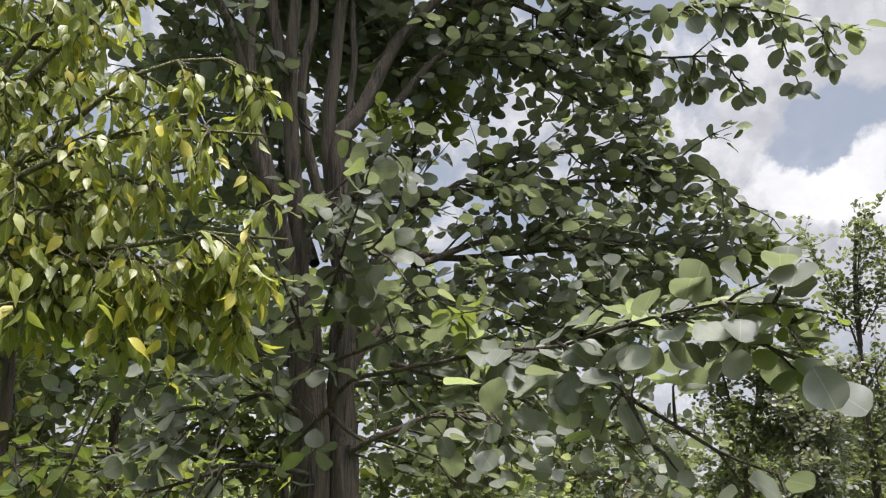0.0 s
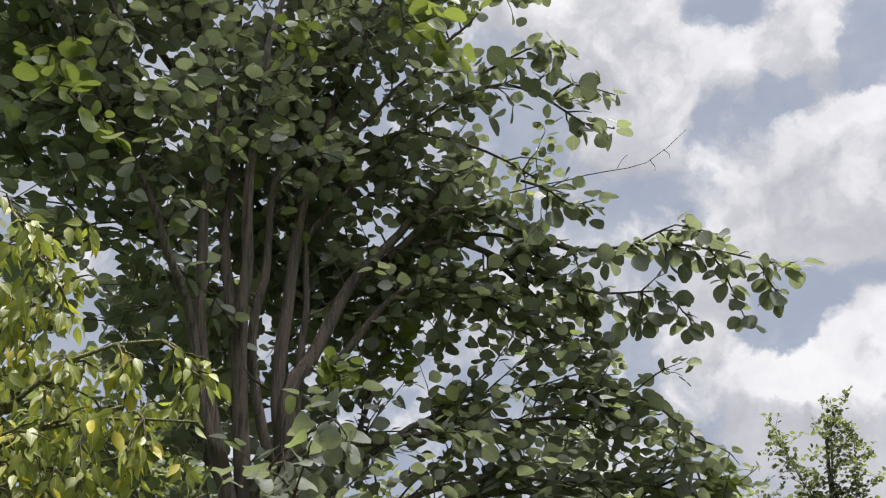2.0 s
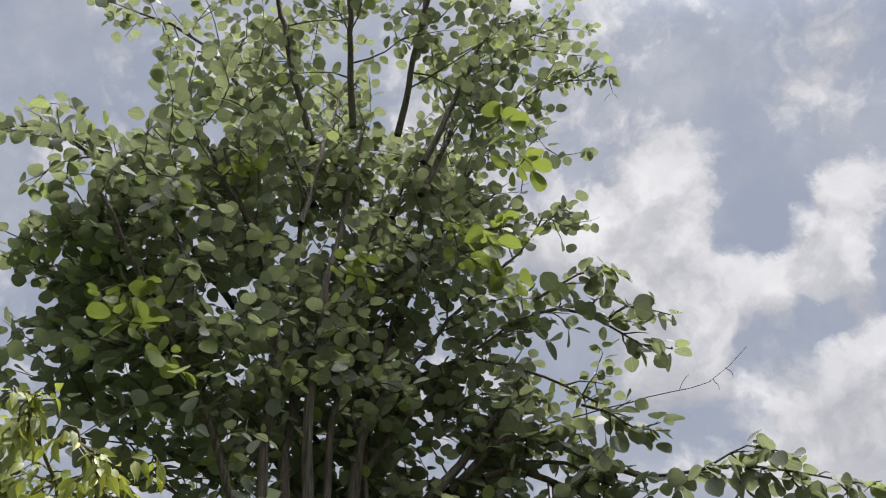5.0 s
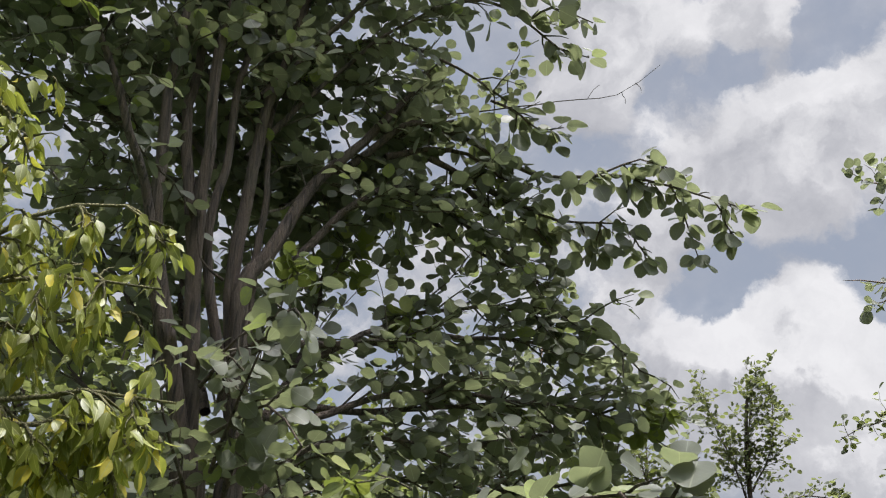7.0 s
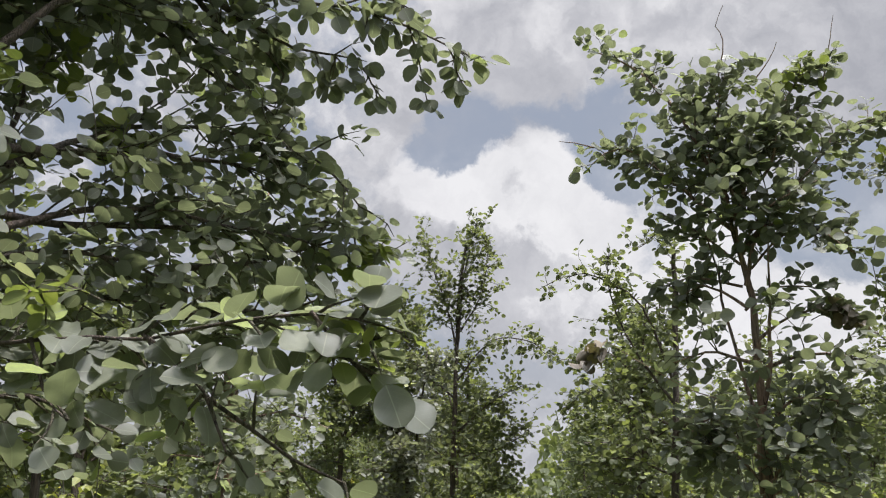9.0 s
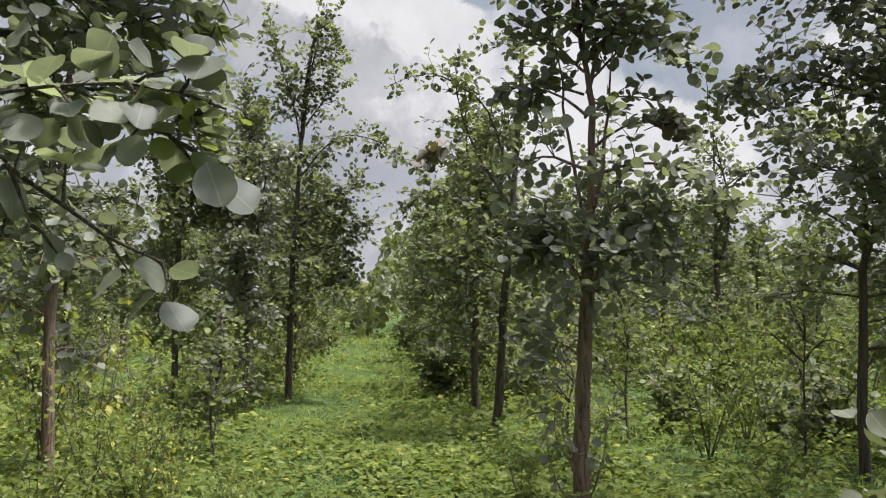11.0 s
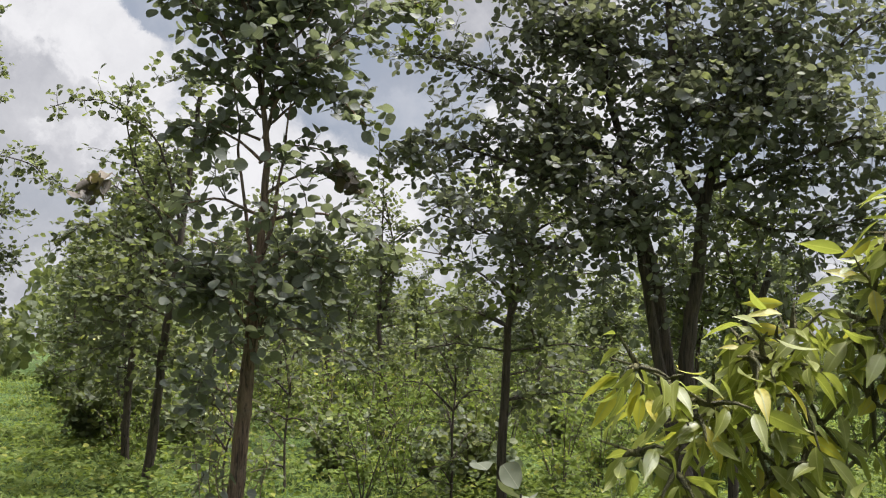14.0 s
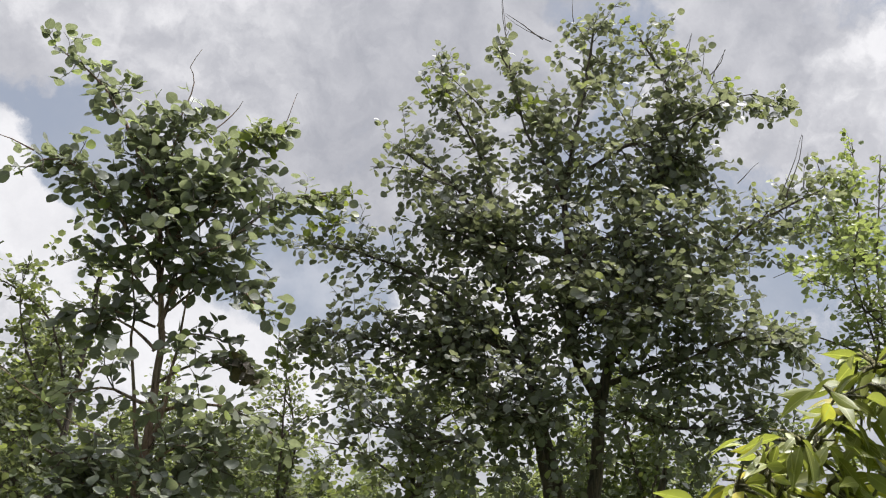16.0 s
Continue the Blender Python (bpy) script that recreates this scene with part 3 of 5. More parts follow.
# ---- the many-stemmed tree beside the path ----
def big_tree():
    b = V(-2.09, 2.59, 0.94)
    b[2] = 0.0
    t = Plant(b, 11)
    leaf = dict(gap=0.043, size=0.066, face=0.6, lie=(0.1, 0.1, 1.0))
    # two boles at the foot, and the stems that they part into
    t.stem((b, V(-2.17, 2.53, 1.71), V(-2.17, 2.53, 1.94), V(-2.21, 2.50, 2.38)), 0.085, 0.062, "trunk")
    t.stem((b + np.array((0.08, 0.03, 0)), V(-2.12, 2.63, 1.71), V(-2.15, 2.67, 2.03), V(-2.14, 2.68, 2.45)), 0.07, 0.05, "trunk")
    stems = (
        ((V(-2.21, 2.50, 2.38), V(-2.28, 2.27, 3.15), V(-2.29, 2.24, 3.50), V(-2.28, 2.22, 3.91), V(-2.29, 2.26, 4.27), V(-2.31, 2.18, 4.60), V(-2.36, 2.06, 4.95), V(-2.40, 1.87, 5.35)), 0.034, 0.008),
        ((V(-2.21, 2.50, 2.38), V(-2.26, 2.25, 3.13), V(-2.27, 2.18, 3.36), V(-2.26, 2.05, 3.52), V(-2.33, 1.94, 3.79), V(-2.38, 1.73, 4.07), V(-2.41, 1.52, 4.32), V(-2.43, 1.31, 4.55)), 0.028, 0.008),
        ((V(-2.21, 2.50, 2.38), V(-2.23, 2.41, 3.14), V(-2.27, 2.39, 3.49), V(-2.32, 2.38, 3.84), V(-2.37, 2.46, 4.19), V(-2.40, 2.50, 4.65), V(-2.45, 2.53, 5.18), V(-2.45, 2.53, 5.97)), 0.032, 0.008),
        ((V(-2.21, 2.50, 2.38), V(-2.20, 2.40, 3.18), V(-2.18, 2.39, 3.62), V(-2.19, 2.38, 4.06), V(-2.22, 2.46, 4.41), V(-2.21, 2.47, 4.79), V(-2.15, 2.52, 5.27), V(-2.07, 2.57, 6.04)), 0.034, 0.008),
        ((V(-2.14, 2.68, 2.45), V(-2.23, 2.50, 3.22), V(-2.22, 2.54, 3.68), V(-2.22, 2.56, 4.06), V(-2.25, 2.69, 4.49), V(-2.23, 2.77, 5.05), V(-2.15, 2.89, 5.80)), 0.026, 0.007),
        ((V(-2.14, 2.68, 2.45), V(-2.19, 2.61, 3.16), V(-2.18, 2.65, 3.50), V(-2.16, 2.69, 3.99), V(-2.17, 2.81, 4.37), V(-2.11, 2.91, 4.92), V(-2.01, 3.04, 5.59), V(-1.87, 3.18, 6.38)), 0.034, 0.008),
        ((V(-2.14, 2.68, 2.45), V(-2.15, 2.70, 3.23), V(-2.14, 2.72, 3.47), V(-2.17, 2.75, 3.86), V(-2.21, 2.85, 4.21), V(-2.22, 2.96, 4.73)), 0.024, 0.007),
        ((V(-2.14, 2.68, 2.45), V(-2.15, 2.61, 3.07), V(-2.11, 2.70, 3.26), V(-2.03, 2.87, 3.62), V(-1.86, 3.15, 4.06), V(-1.71, 3.47, 4.59)), 0.042, 0.014),
    )
    for pts, r0, r1 in stems:
        line = t.stem(pts, r0, r1, wiggle=0.004)
        t.spray(line, 25, 0.54, start=0.45, up=0.15, sub=2, push=(-0.55, 0.75, 0.0), **leaf)
    # limbs that carry the flank towards the path
    flank = (
        ((V(-2.19, 2.77, 2.34), V(-2.15, 3.28, 2.43), V(-1.94, 3.73, 2.54), V(-1.66, 4.17, 2.55)), 0.014, 0.004, 21, 0.4, 0.1),
        ((V(-2.19, 2.77, 2.17), V(-2.19, 3.25, 2.23), V(-2.01, 3.70, 2.28), V(-1.73, 4.04, 2.26)), 0.014, 0.004, 18, 0.36, 0.1),
        ((V(-2.31, 2.55, 2.23), V(-2.55, 2.60, 2.35), V(-2.92, 2.66, 2.39), V(-3.32, 2.67, 2.33)), 0.014, 0.004, 18, 0.4, 0.1),
        ((V(-2.04, 2.99, 2.91), V(-1.83, 3.34, 3.17), V(-1.51, 3.69, 3.32), V(-1.18, 4.01, 3.29), V(-0.94, 4.16, 3.07)), 0.016, 0.004, 22, 0.4, 0.15),
        ((V(-1.98, 2.91, 2.64), V(-1.72, 3.39, 2.86), V(-1.36, 3.85, 2.88), V(-0.95, 4.26, 2.82)), 0.016, 0.004, 21, 0.4, 0.15),
        ((V(-2.03, 2.76, 2.24), V(-1.84, 3.11, 2.19), V(-1.60, 3.44, 2.08), V(-1.41, 3.73, 1.96)), 0.014, 0.004, 16, 0.35, 0.15),
        ((V(-2.24, 2.60, 2.62), V(-2.65, 2.91, 3.20), V(-2.97, 3.16, 3.80), V(-2.99, 3.41, 4.46)), 0.022, 0.005, 19, 0.55, 0.15),
        ((V(-2.24, 2.73, 2.56), V(-2.47, 3.18, 3.04), V(-2.75, 3.35, 3.65), V(-2.80, 3.56, 4.35)), 0.022, 0.005, 19, 0.55, 0.15),
        ((V(-2.18, 2.77, 2.52), V(-2.24, 3.22, 3.02), V(-2.32, 3.52, 3.57), V(-2.28, 3.66, 4.06)), 0.022, 0.005, 19, 0.5, 0.15),
        ((V(-2.37, 2.62, 2.65), V(-2.90, 2.82, 3.21), V(-3.35, 2.94, 3.73), V(-3.65, 2.90, 4.17)), 0.022, 0.005, 19, 0.6, 0.15),
        ((V(-2.10, 2.82, 3.25), V(-1.85, 3.14, 3.75), V(-1.66, 3.46, 3.74), V(-1.42, 3.76, 3.56), V(-1.27, 4.02, 3.37)), 0.022, 0.004, 19, 0.45, 0.25),
        ((V(-2.15, 2.72, 2.91), V(-1.97, 3.08, 3.00), V(-1.62, 3.58, 3.14), V(-1.30, 4.01, 3.20), V(-1.10, 4.27, 3.16)), 0.022, 0.004, 19, 0.45, 0.25),
        ((V(-2.16, 2.71, 2.69), V(-1.96, 3.08, 2.72), V(-1.65, 3.57, 2.85), V(-1.27, 4.02, 2.92), V(-0.96, 4.40, 2.98)), 0.020, 0.004, 21, 0.45, 0.2),
        ((V(-2.16, 2.66, 2.15), V(-1.98, 2.91, 2.53), V(-1.72, 3.28, 2.61), V(-1.54, 3.58, 2.53)), 0.018, 0.004, 13, 0.40, 0.2),
        ((V(-2.21, 2.64, 4.71), V(-1.93, 3.07, 5.25), V(-1.60, 3.46, 5.76)), 0.018, 0.005, 15, 0.45, 0.2),
        ((V(-2.06, 2.87, 4.77), V(-1.80, 3.14, 5.83), V(-1.49, 3.39, 6.64), V(-1.11, 3.63, 6.94), V(-0.89, 3.73, 7.03)), 0.018, 0.004, 15, 0.40, 0.3),
        ((V(-2.62, 2.13, 4.30), V(-2.82, 1.88, 4.45), V(-3.07, 1.69, 4.67), V(-3.27, 1.53, 4.82)), 0.020, 0.005, 16, 0.5, 0.1),
        ((V(-2.54, 2.21, 4.63), V(-2.79, 1.92, 5.12), V(-3.10, 1.64, 5.59), V(-3.36, 1.36, 5.69)), 0.018, 0.005, 16, 0.5, 0.1),
        ((V(-2.50, 2.25, 3.72), V(-2.82, 2.04, 3.94), V(-3.11, 1.81, 4.21)), 0.020, 0.005, 15, 0.5, 0.1),
        ((V(-2.24, 2.54, 2.39), V(-2.47, 2.54, 2.64), V(-2.75, 2.55, 2.77), V(-3.11, 2.61, 3.04)), 0.018, 0.004, 12, 0.5, 0.1),
        ((V(-2.16, 2.54, 1.98), V(-2.25, 2.34, 2.08), V(-2.29, 2.16, 2.00), V(-2.33, 1.97, 1.90)), 0.014, 0.004, 10, 0.4, 0.1),
        ((V(-2.15, 2.48, 1.82), V(-2.20, 2.25, 1.85), V(-2.25, 2.06, 1.80), V(-2.28, 1.88, 1.75)), 0.012, 0.004, 9, 0.35, 0.1),
        ((V(-2.08, 2.60, 1.90), V(-1.93, 2.70, 1.98), V(-1.81, 2.89, 2.04), V(-1.60, 3.12, 1.93)), 0.014, 0.004, 10, 0.4, 0.1),
        ((V(-2.15, 2.55, 2.60), V(-2.03, 2.45, 2.74), V(-1.85, 2.39, 2.78), V(-1.73, 2.35, 2.79)), 0.012, 0.004, 4, 0.3, 0.0),
        ((V(-2.11, 2.58, 2.30), V(-1.96, 2.50, 2.48), V(-1.84, 2.46, 2.57), V(-1.74, 2.47, 2.58)), 0.012, 0.004, 4, 0.3, 0.0),
    )
    for pts, r0, r1, count, length, start in flank:
        line = t.stem(pts, r0, r1)
        t.spray(line, count, length, start=start, up=0.05, along=0.8, out=0.6, sub=1, **leaf)
        t.leafy(line[len(line) // 2:], 0.05, 0.085, face=0.8)
    # limbs behind the stems that fill the crown
    inner = (
        ((V(-2.23, 2.68, 3.74), V(-1.97, 2.99, 4.31), V(-1.57, 3.12, 4.66)), 14, 0.40),
        ((V(-2.22, 2.72, 4.08), V(-1.85, 2.99, 4.72), V(-1.45, 3.11, 5.09), V(-1.30, 3.13, 5.27)), 15, 0.40),
        ((V(-2.36, 2.70, 4.50), V(-1.94, 2.91, 5.19), V(-1.50, 3.06, 5.53)), 14, 0.45),
        ((V(-2.08, 2.95, 3.71), V(-1.84, 3.25, 4.06), V(-1.58, 3.41, 4.20)), 13, 0.35),
        ((V(-2.20, 2.85, 4.30), V(-1.89, 3.20, 4.62), V(-1.57, 3.44, 4.52), V(-1.37, 3.61, 4.38)), 15, 0.32),
        ((V(-2.33, 2.67, 3.65), V(-2.79, 2.67, 4.30), V(-3.19, 2.48, 4.77)), 14, 0.50),
        ((V(-2.36, 2.77, 3.88), V(-2.69, 2.80, 4.62), V(-2.75, 2.69, 5.14)), 14, 0.50),
        ((V(-2.33, 2.61, 3.52), V(-3.00, 2.58, 3.97), V(-3.38, 2.33, 4.33)), 14, 0.50),
        ((V(-2.15, 2.85, 3.57), V(-2.17, 3.34, 3.85), V(-1.96, 3.65, 3.94)), 13, 0.35),
        ((V(-2.28, 2.84, 3.66), V(-2.54, 3.17, 4.33), V(-2.51, 3.27, 4.94)), 14, 0.45),
        ((V(-2.38, 2.63, 3.64), V(-3.03, 2.84, 3.80), V(-3.38, 2.82, 4.00)), 11, 0.40),
        ((V(-1.64, 3.52, 3.99), V(-1.50, 3.84, 3.72), V(-1.40, 3.97, 3.51)), 7, 0.30),
        ((V(-1.87, 3.37, 3.85), V(-1.65, 3.69, 3.67), V(-1.48, 3.91, 3.60)), 8, 0.30),
        ((V(-1.69, 3.37, 3.99), V(-1.47, 3.65, 3.88), V(-1.26, 3.89, 3.66)), 8, 0.28),
        ((V(-1.84, 3.20, 3.94), V(-1.60, 3.43, 4.05), V(-1.35, 3.67, 3.92)), 7, 0.25),
        ((V(-2.37, 1.97, 4.16), V(-2.55, 1.75, 4.46), V(-2.75, 1.45, 4.70)), 20, 0.50),
        ((V(-2.37, 1.82, 4.45), V(-2.56, 1.56, 4.85), V(-2.65, 1.23, 4.95)), 20, 0.50),
        ((V(-2.31, 2.03, 4.26), V(-2.58, 1.88, 4.22), V(-2.85, 1.66, 4.28)), 18, 0.45),
        ((V(-2.26, 2.09, 4.76), V(-2.44, 1.89, 5.18), V(-2.60, 1.68, 5.65)), 18, 0.50),
        ((V(-2.47, 1.85, 3.99), V(-2.81, 1.73, 4.51), V(-3.03, 1.56, 4.60)), 17, 0.45),
        ((V(-2.29, 2.34, 5.15), V(-2.29, 2.47, 5.87), V(-2.26, 2.62, 6.62)), 15, 0.45),
        ((V(-1.72, 3.79, 2.69), V(-1.41, 4.20, 2.83), V(-1.03, 4.37, 2.98)), 15, 0.28),
        ((V(-1.70, 3.95, 2.51), V(-1.42, 4.36, 2.58), V(-1.15, 4.51, 2.72)), 14, 0.30),
    )
    for pts, count, length in inner:
        line = t.stem(pts, 0.018, 0.005)
        t.spray(line, count, length, start=0.12, up=0.05, sub=2, push=(-0.25, 0.35, 0.0), **leaf)
    # leafy sprigs before the boles
    sprigs = (
        ((V(-1.99, 2.34, 2.33), V(-1.79, 2.17, 2.49), V(-1.65, 2.08, 2.62)), 12),
        ((V(-2.02, 2.28, 2.60), V(-1.79, 2.15, 2.69), V(-1.58, 2.13, 2.75)), 12),
        ((V(-2.02, 2.27, 2.24), V(-1.93, 2.04, 2.37), V(-1.93, 1.99, 2.50)), 11),
        ((V(-1.96, 2.26, 2.42), V(-1.69, 2.19, 2.47), V(-1.56, 2.19, 2.34)), 12),
        ((V(-1.89, 2.26, 2.15), V(-1.67, 2.28, 2.21), V(-1.56, 2.45, 2.29)), 10),
        ((V(-1.97, 2.27, 2.16), V(-1.94, 2.12, 2.05), V(-1.89, 2.18, 1.96)), 6),
    )
    for pts, count in sprigs:
        line = t.stem(pts, 0.008, 0.003, wiggle=0.004)
        t.spray(line, int(count * 0.5), 0.18, gap=0.07, size=0.07, start=0.2, up=0.0, sub=1, face=0.5, hang=0.2, lie=(-0.2, 0.4, 0.9))
    # the long branch with large open-set leaves, and the sparse sprays over it
    reach = (
        ((V(-1.95, 3.07, 3.85), V(-1.72, 3.26, 4.13), V(-1.52, 3.48, 4.12), V(-1.27, 3.70, 4.00), V(-0.95, 3.85, 4.00), V(-0.67, 3.99, 3.94), V(-0.45, 4.11, 3.85), V(-0.31, 4.19, 3.81)), 0.020, 34, 0.17, 0.3),
        ((V(-1.62, 3.48, 3.96), V(-1.42, 3.67, 3.87), V(-1.21, 3.85, 3.78), V(-0.96, 3.97, 3.77), V(-0.89, 4.01, 3.71)), 0.012, 20, 0.20, 0.1),
        ((V(-0.95, 3.85, 4.00), V(-0.79, 3.90, 4.06), V(-0.59, 4.03, 3.99)), 0.006, 7, 0.10, 0.3),
        ((V(-0.67, 3.99, 3.94), V(-0.64, 4.11, 3.81), V(-0.61, 4.20, 3.63)), 0.005, 5, 0.08, 0.4),
        ((V(-0.49, 4.10, 3.87), V(-0.45, 4.16, 3.75), V(-0.42, 4.19, 3.69)), 0.005, 4, 0.07, 0.4),
        ((V(-1.02, 3.95, 3.77), V(-1.06, 3.98, 3.70), V(-1.09, 3.99, 3.66)), 0.005, 4, 0.08, 0.4),
        ((V(-0.90, 4.00, 3.73), V(-0.86, 4.04, 3.66), V(-0.84, 4.07, 3.60)), 0.005, 4, 0.08, 0.4),
        ((V(-1.55, 3.08, 4.62), V(-1.34, 3.23, 4.72), V(-1.18, 3.43, 4.69), V(-1.06, 3.56, 4.58), V(-0.95, 3.66, 4.56)), 0.012, 15, 0.17, 0.1),
        ((V(-1.42, 3.15, 4.77), V(-1.21, 3.25, 4.90), V(-1.05, 3.30, 4.89)), 0.008, 9, 0.14, 0.1),
        ((V(-1.18, 3.43, 4.69), V(-1.06, 3.43, 4.73), V(-0.89, 3.57, 4.69)), 0.006, 7, 0.11, 0.2),
        ((V(-1.42, 3.50, 4.33), V(-1.31, 3.58, 4.27), V(-1.23, 3.66, 4.19), V(-1.12, 3.73, 4.23)), 0.008, 9, 0.13, 0.2),
    )
    for pts, r0, count, length, start in reach:
        line = t.stem(pts, r0, 0.003, wiggle=0.004)
        t.spray(line, count, length, gap=0.068, size=0.088, start=start, up=-0.1, along=0.6, out=0.7, droop=0.4, sub=0, face=0.6, hang=0.35)
        t.leafy(line[len(line) // 3:], 0.08, 0.085, face=0.7, hang=0.4)
    # the low branch that hangs out over the path
    low = t.stem((V(-2.20, 2.44, 1.92), V(-2.02, 2.39, 2.02), V(-1.91, 2.35, 2.10), V(-1.72, 2.30, 2.11), V(-1.43, 2.25, 2.11), V(-1.07, 2.15, 2.09), V(-0.81, 2.08, 2.11),
                  V(-0.61, 2.04, 2.11), V(-0.39, 2.03, 2.05)), 0.010, 0.003)
    t.spray(low, 16, 0.20, gap=0.054, size=0.088, start=0.36, up=0.0, along=0.6, droop=0.3, sub=1, face=0.38, hang=0.0, lie=(0.1, -0.45, 0.9))
    t.leafy(low[len(low) // 3:], 0.055, 0.092, face=0.38, hang=0.0, lie=(0.1, -0.45, 0.9))
    for pts in ((V(-1.43, 2.25, 2.11), V(-1.31, 2.14, 1.95), V(-1.19, 2.04, 1.87)), (V(-1.07, 2.15, 2.09), V(-0.89, 2.11, 1.94), V(-0.80, 2.04, 1.79)),
                (V(-0.61, 2.04, 2.11), V(-0.51, 2.06, 1.99), V(-0.44, 2.07, 1.95)), (V(-0.89, 2.11, 1.93), V(-0.68, 2.17, 1.78), V(-0.56, 2.20, 1.72))):
        line = t.stem(pts, 0.006, 0.003, wiggle=0.004)
        t.spray(line, 4, 0.15, gap=0.06, size=0.088, start=0.3, up=0.0, droop=0.3, sub=0, face=0.45, hang=0.0, lie=(0.1, -0.35, 0.9))
    t.stem((V(-2.02, 2.39, 2.02), V(-1.95, 2.38, 1.95), V(-1.89, 2.37, 1.91), V(-1.86, 2.39, 1.90)), 0.010, 0.004)
    # dense top over the path's edge, mostly out of view, added to shade the crown
    for k in range(9):
        ang = 0.7 * k + 0.3
        foot = b + np.array((0.35 * math.cos(ang), 0.35 * math.sin(ang), 5.6))
        end = b + np.array((1.5 * math.cos(ang), 1.5 * math.sin(ang), 7.6 + 0.5 * math.sin(2.3 * k)))
        line = t.stem((foot, foot * 0.5 + end * 0.5 + np.array((0, 0, 0.3)), end), 0.02, 0.006)
        t.spray(line, 17, 0.6, start=0.15, up=0.1, sub=2, **leaf)
    for pts, size, count in (((V(-1.52, 2.44, 4.86), V(-1.46, 2.48, 4.70), V(-1.37, 2.52, 4.71), V(-1.27, 2.57, 4.62)), 0.055, 6),
                             ((V(-1.44, 2.43, 4.55), V(-1.38, 2.46, 4.47), V(-1.32, 2.49, 4.40)), 0.085, 2),
                             ((V(-1.24, 2.58, 5.45), V(-1.20, 2.60, 5.27), V(-1.12, 2.63, 5.09)), 0.095, 2),
                             ((V(-2.31, 1.48, 3.93), V(-2.26, 1.54, 3.89), V(-2.21, 1.61, 3.84)), 0.07, 3),
                             ((V(-2.34, 1.76, 4.94), V(-2.31, 1.80, 5.02), V(-2.21, 1.92, 5.15)), 0.055, 4),
                             ((V(-2.39, 1.54, 4.68), V(-2.35, 1.60, 4.65), V(-2.31, 1.64, 4.70)), 0.055, 3),
                             ((V(-2.02, 2.23, 4.67), V(-1.95, 2.28, 4.58), V(-1.85, 2.35, 4.55)), 0.05, 3),
                             ((V(-2.37, 1.39, 4.06), V(-2.34, 1.43, 4.10), V(-2.32, 1.47, 4.06)), 0.05, 3),
                             ((V(-1.94, 2.55, 3.06), V(-1.87, 2.54, 3.07), V(-1.80, 2.52, 3.07)), 0.05, 4), ((V(-0.49, 2.06, 2.04), V(-0.46, 2.07, 2.05), V(-0.43, 2.07, 2.04)), 0.04, 1),
                             ((V(-0.60, 2.04, 2.02), V(-0.51, 2.06, 1.99), V(-0.44, 2.07, 1.95)), 0.075, 1), ((V(-0.97, 4.19, 2.92), V(-0.88, 4.21, 2.94), V(-0.85, 4.22, 2.87)), 0.08, 2),
                             ((V(-2.11, 3.11, 3.29), V(-2.08, 3.25, 3.45), V(-2.04, 3.38, 3.62)), 0.07, 5), ((V(-1.94, 3.32, 3.23), V(-1.90, 3.46, 3.17), V(-1.85, 3.59, 3.23)), 0.07, 5),
                             ((V(-1.25, 2.29, 2.21), V(-1.36, 2.23, 2.26), V(-1.45, 2.18, 2.24)), 0.055, 2)):
        t.shoot(pts, size, count)
    # bare twigs
    for pts, r in (((V(-1.73, 3.29, 4.18), V(-1.50, 3.46, 4.26), V(-1.12, 3.65, 4.34), V(-0.84, 3.76, 4.37), V(-0.62, 3.77, 4.49)), 0.0055),
                   ((V(-0.98, 3.71, 4.355), V(-0.95, 3.72, 4.40), V(-0.92, 3.73, 4.43)), 0.0018), ((V(-0.82, 3.765, 4.38), V(-0.81, 3.78, 4.35), V(-0.81, 3.78, 4.32)), 0.0018),
                   ((V(-0.75, 3.77, 4.42), V(-0.73, 3.78, 4.39), V(-0.73, 3.79, 4.37)), 0.0018), ((V(-2.13, 2.48, 3.08), V(-2.17, 2.38, 3.14), V(-2.19, 2.37, 3.30)), 0.006)):
        t.stem(pts, r, 0.0012, wiggle=0.003)
    t.finish("many_stemmed_tree", "tall many-stemmed tree with glossy round dark green leaves and fissured bark", "tree", "", ROUND_MID, ROUND, BARK,
             300, (0.0, 0.6, 2.2), 20, ROUND_FINE)


big_tree()


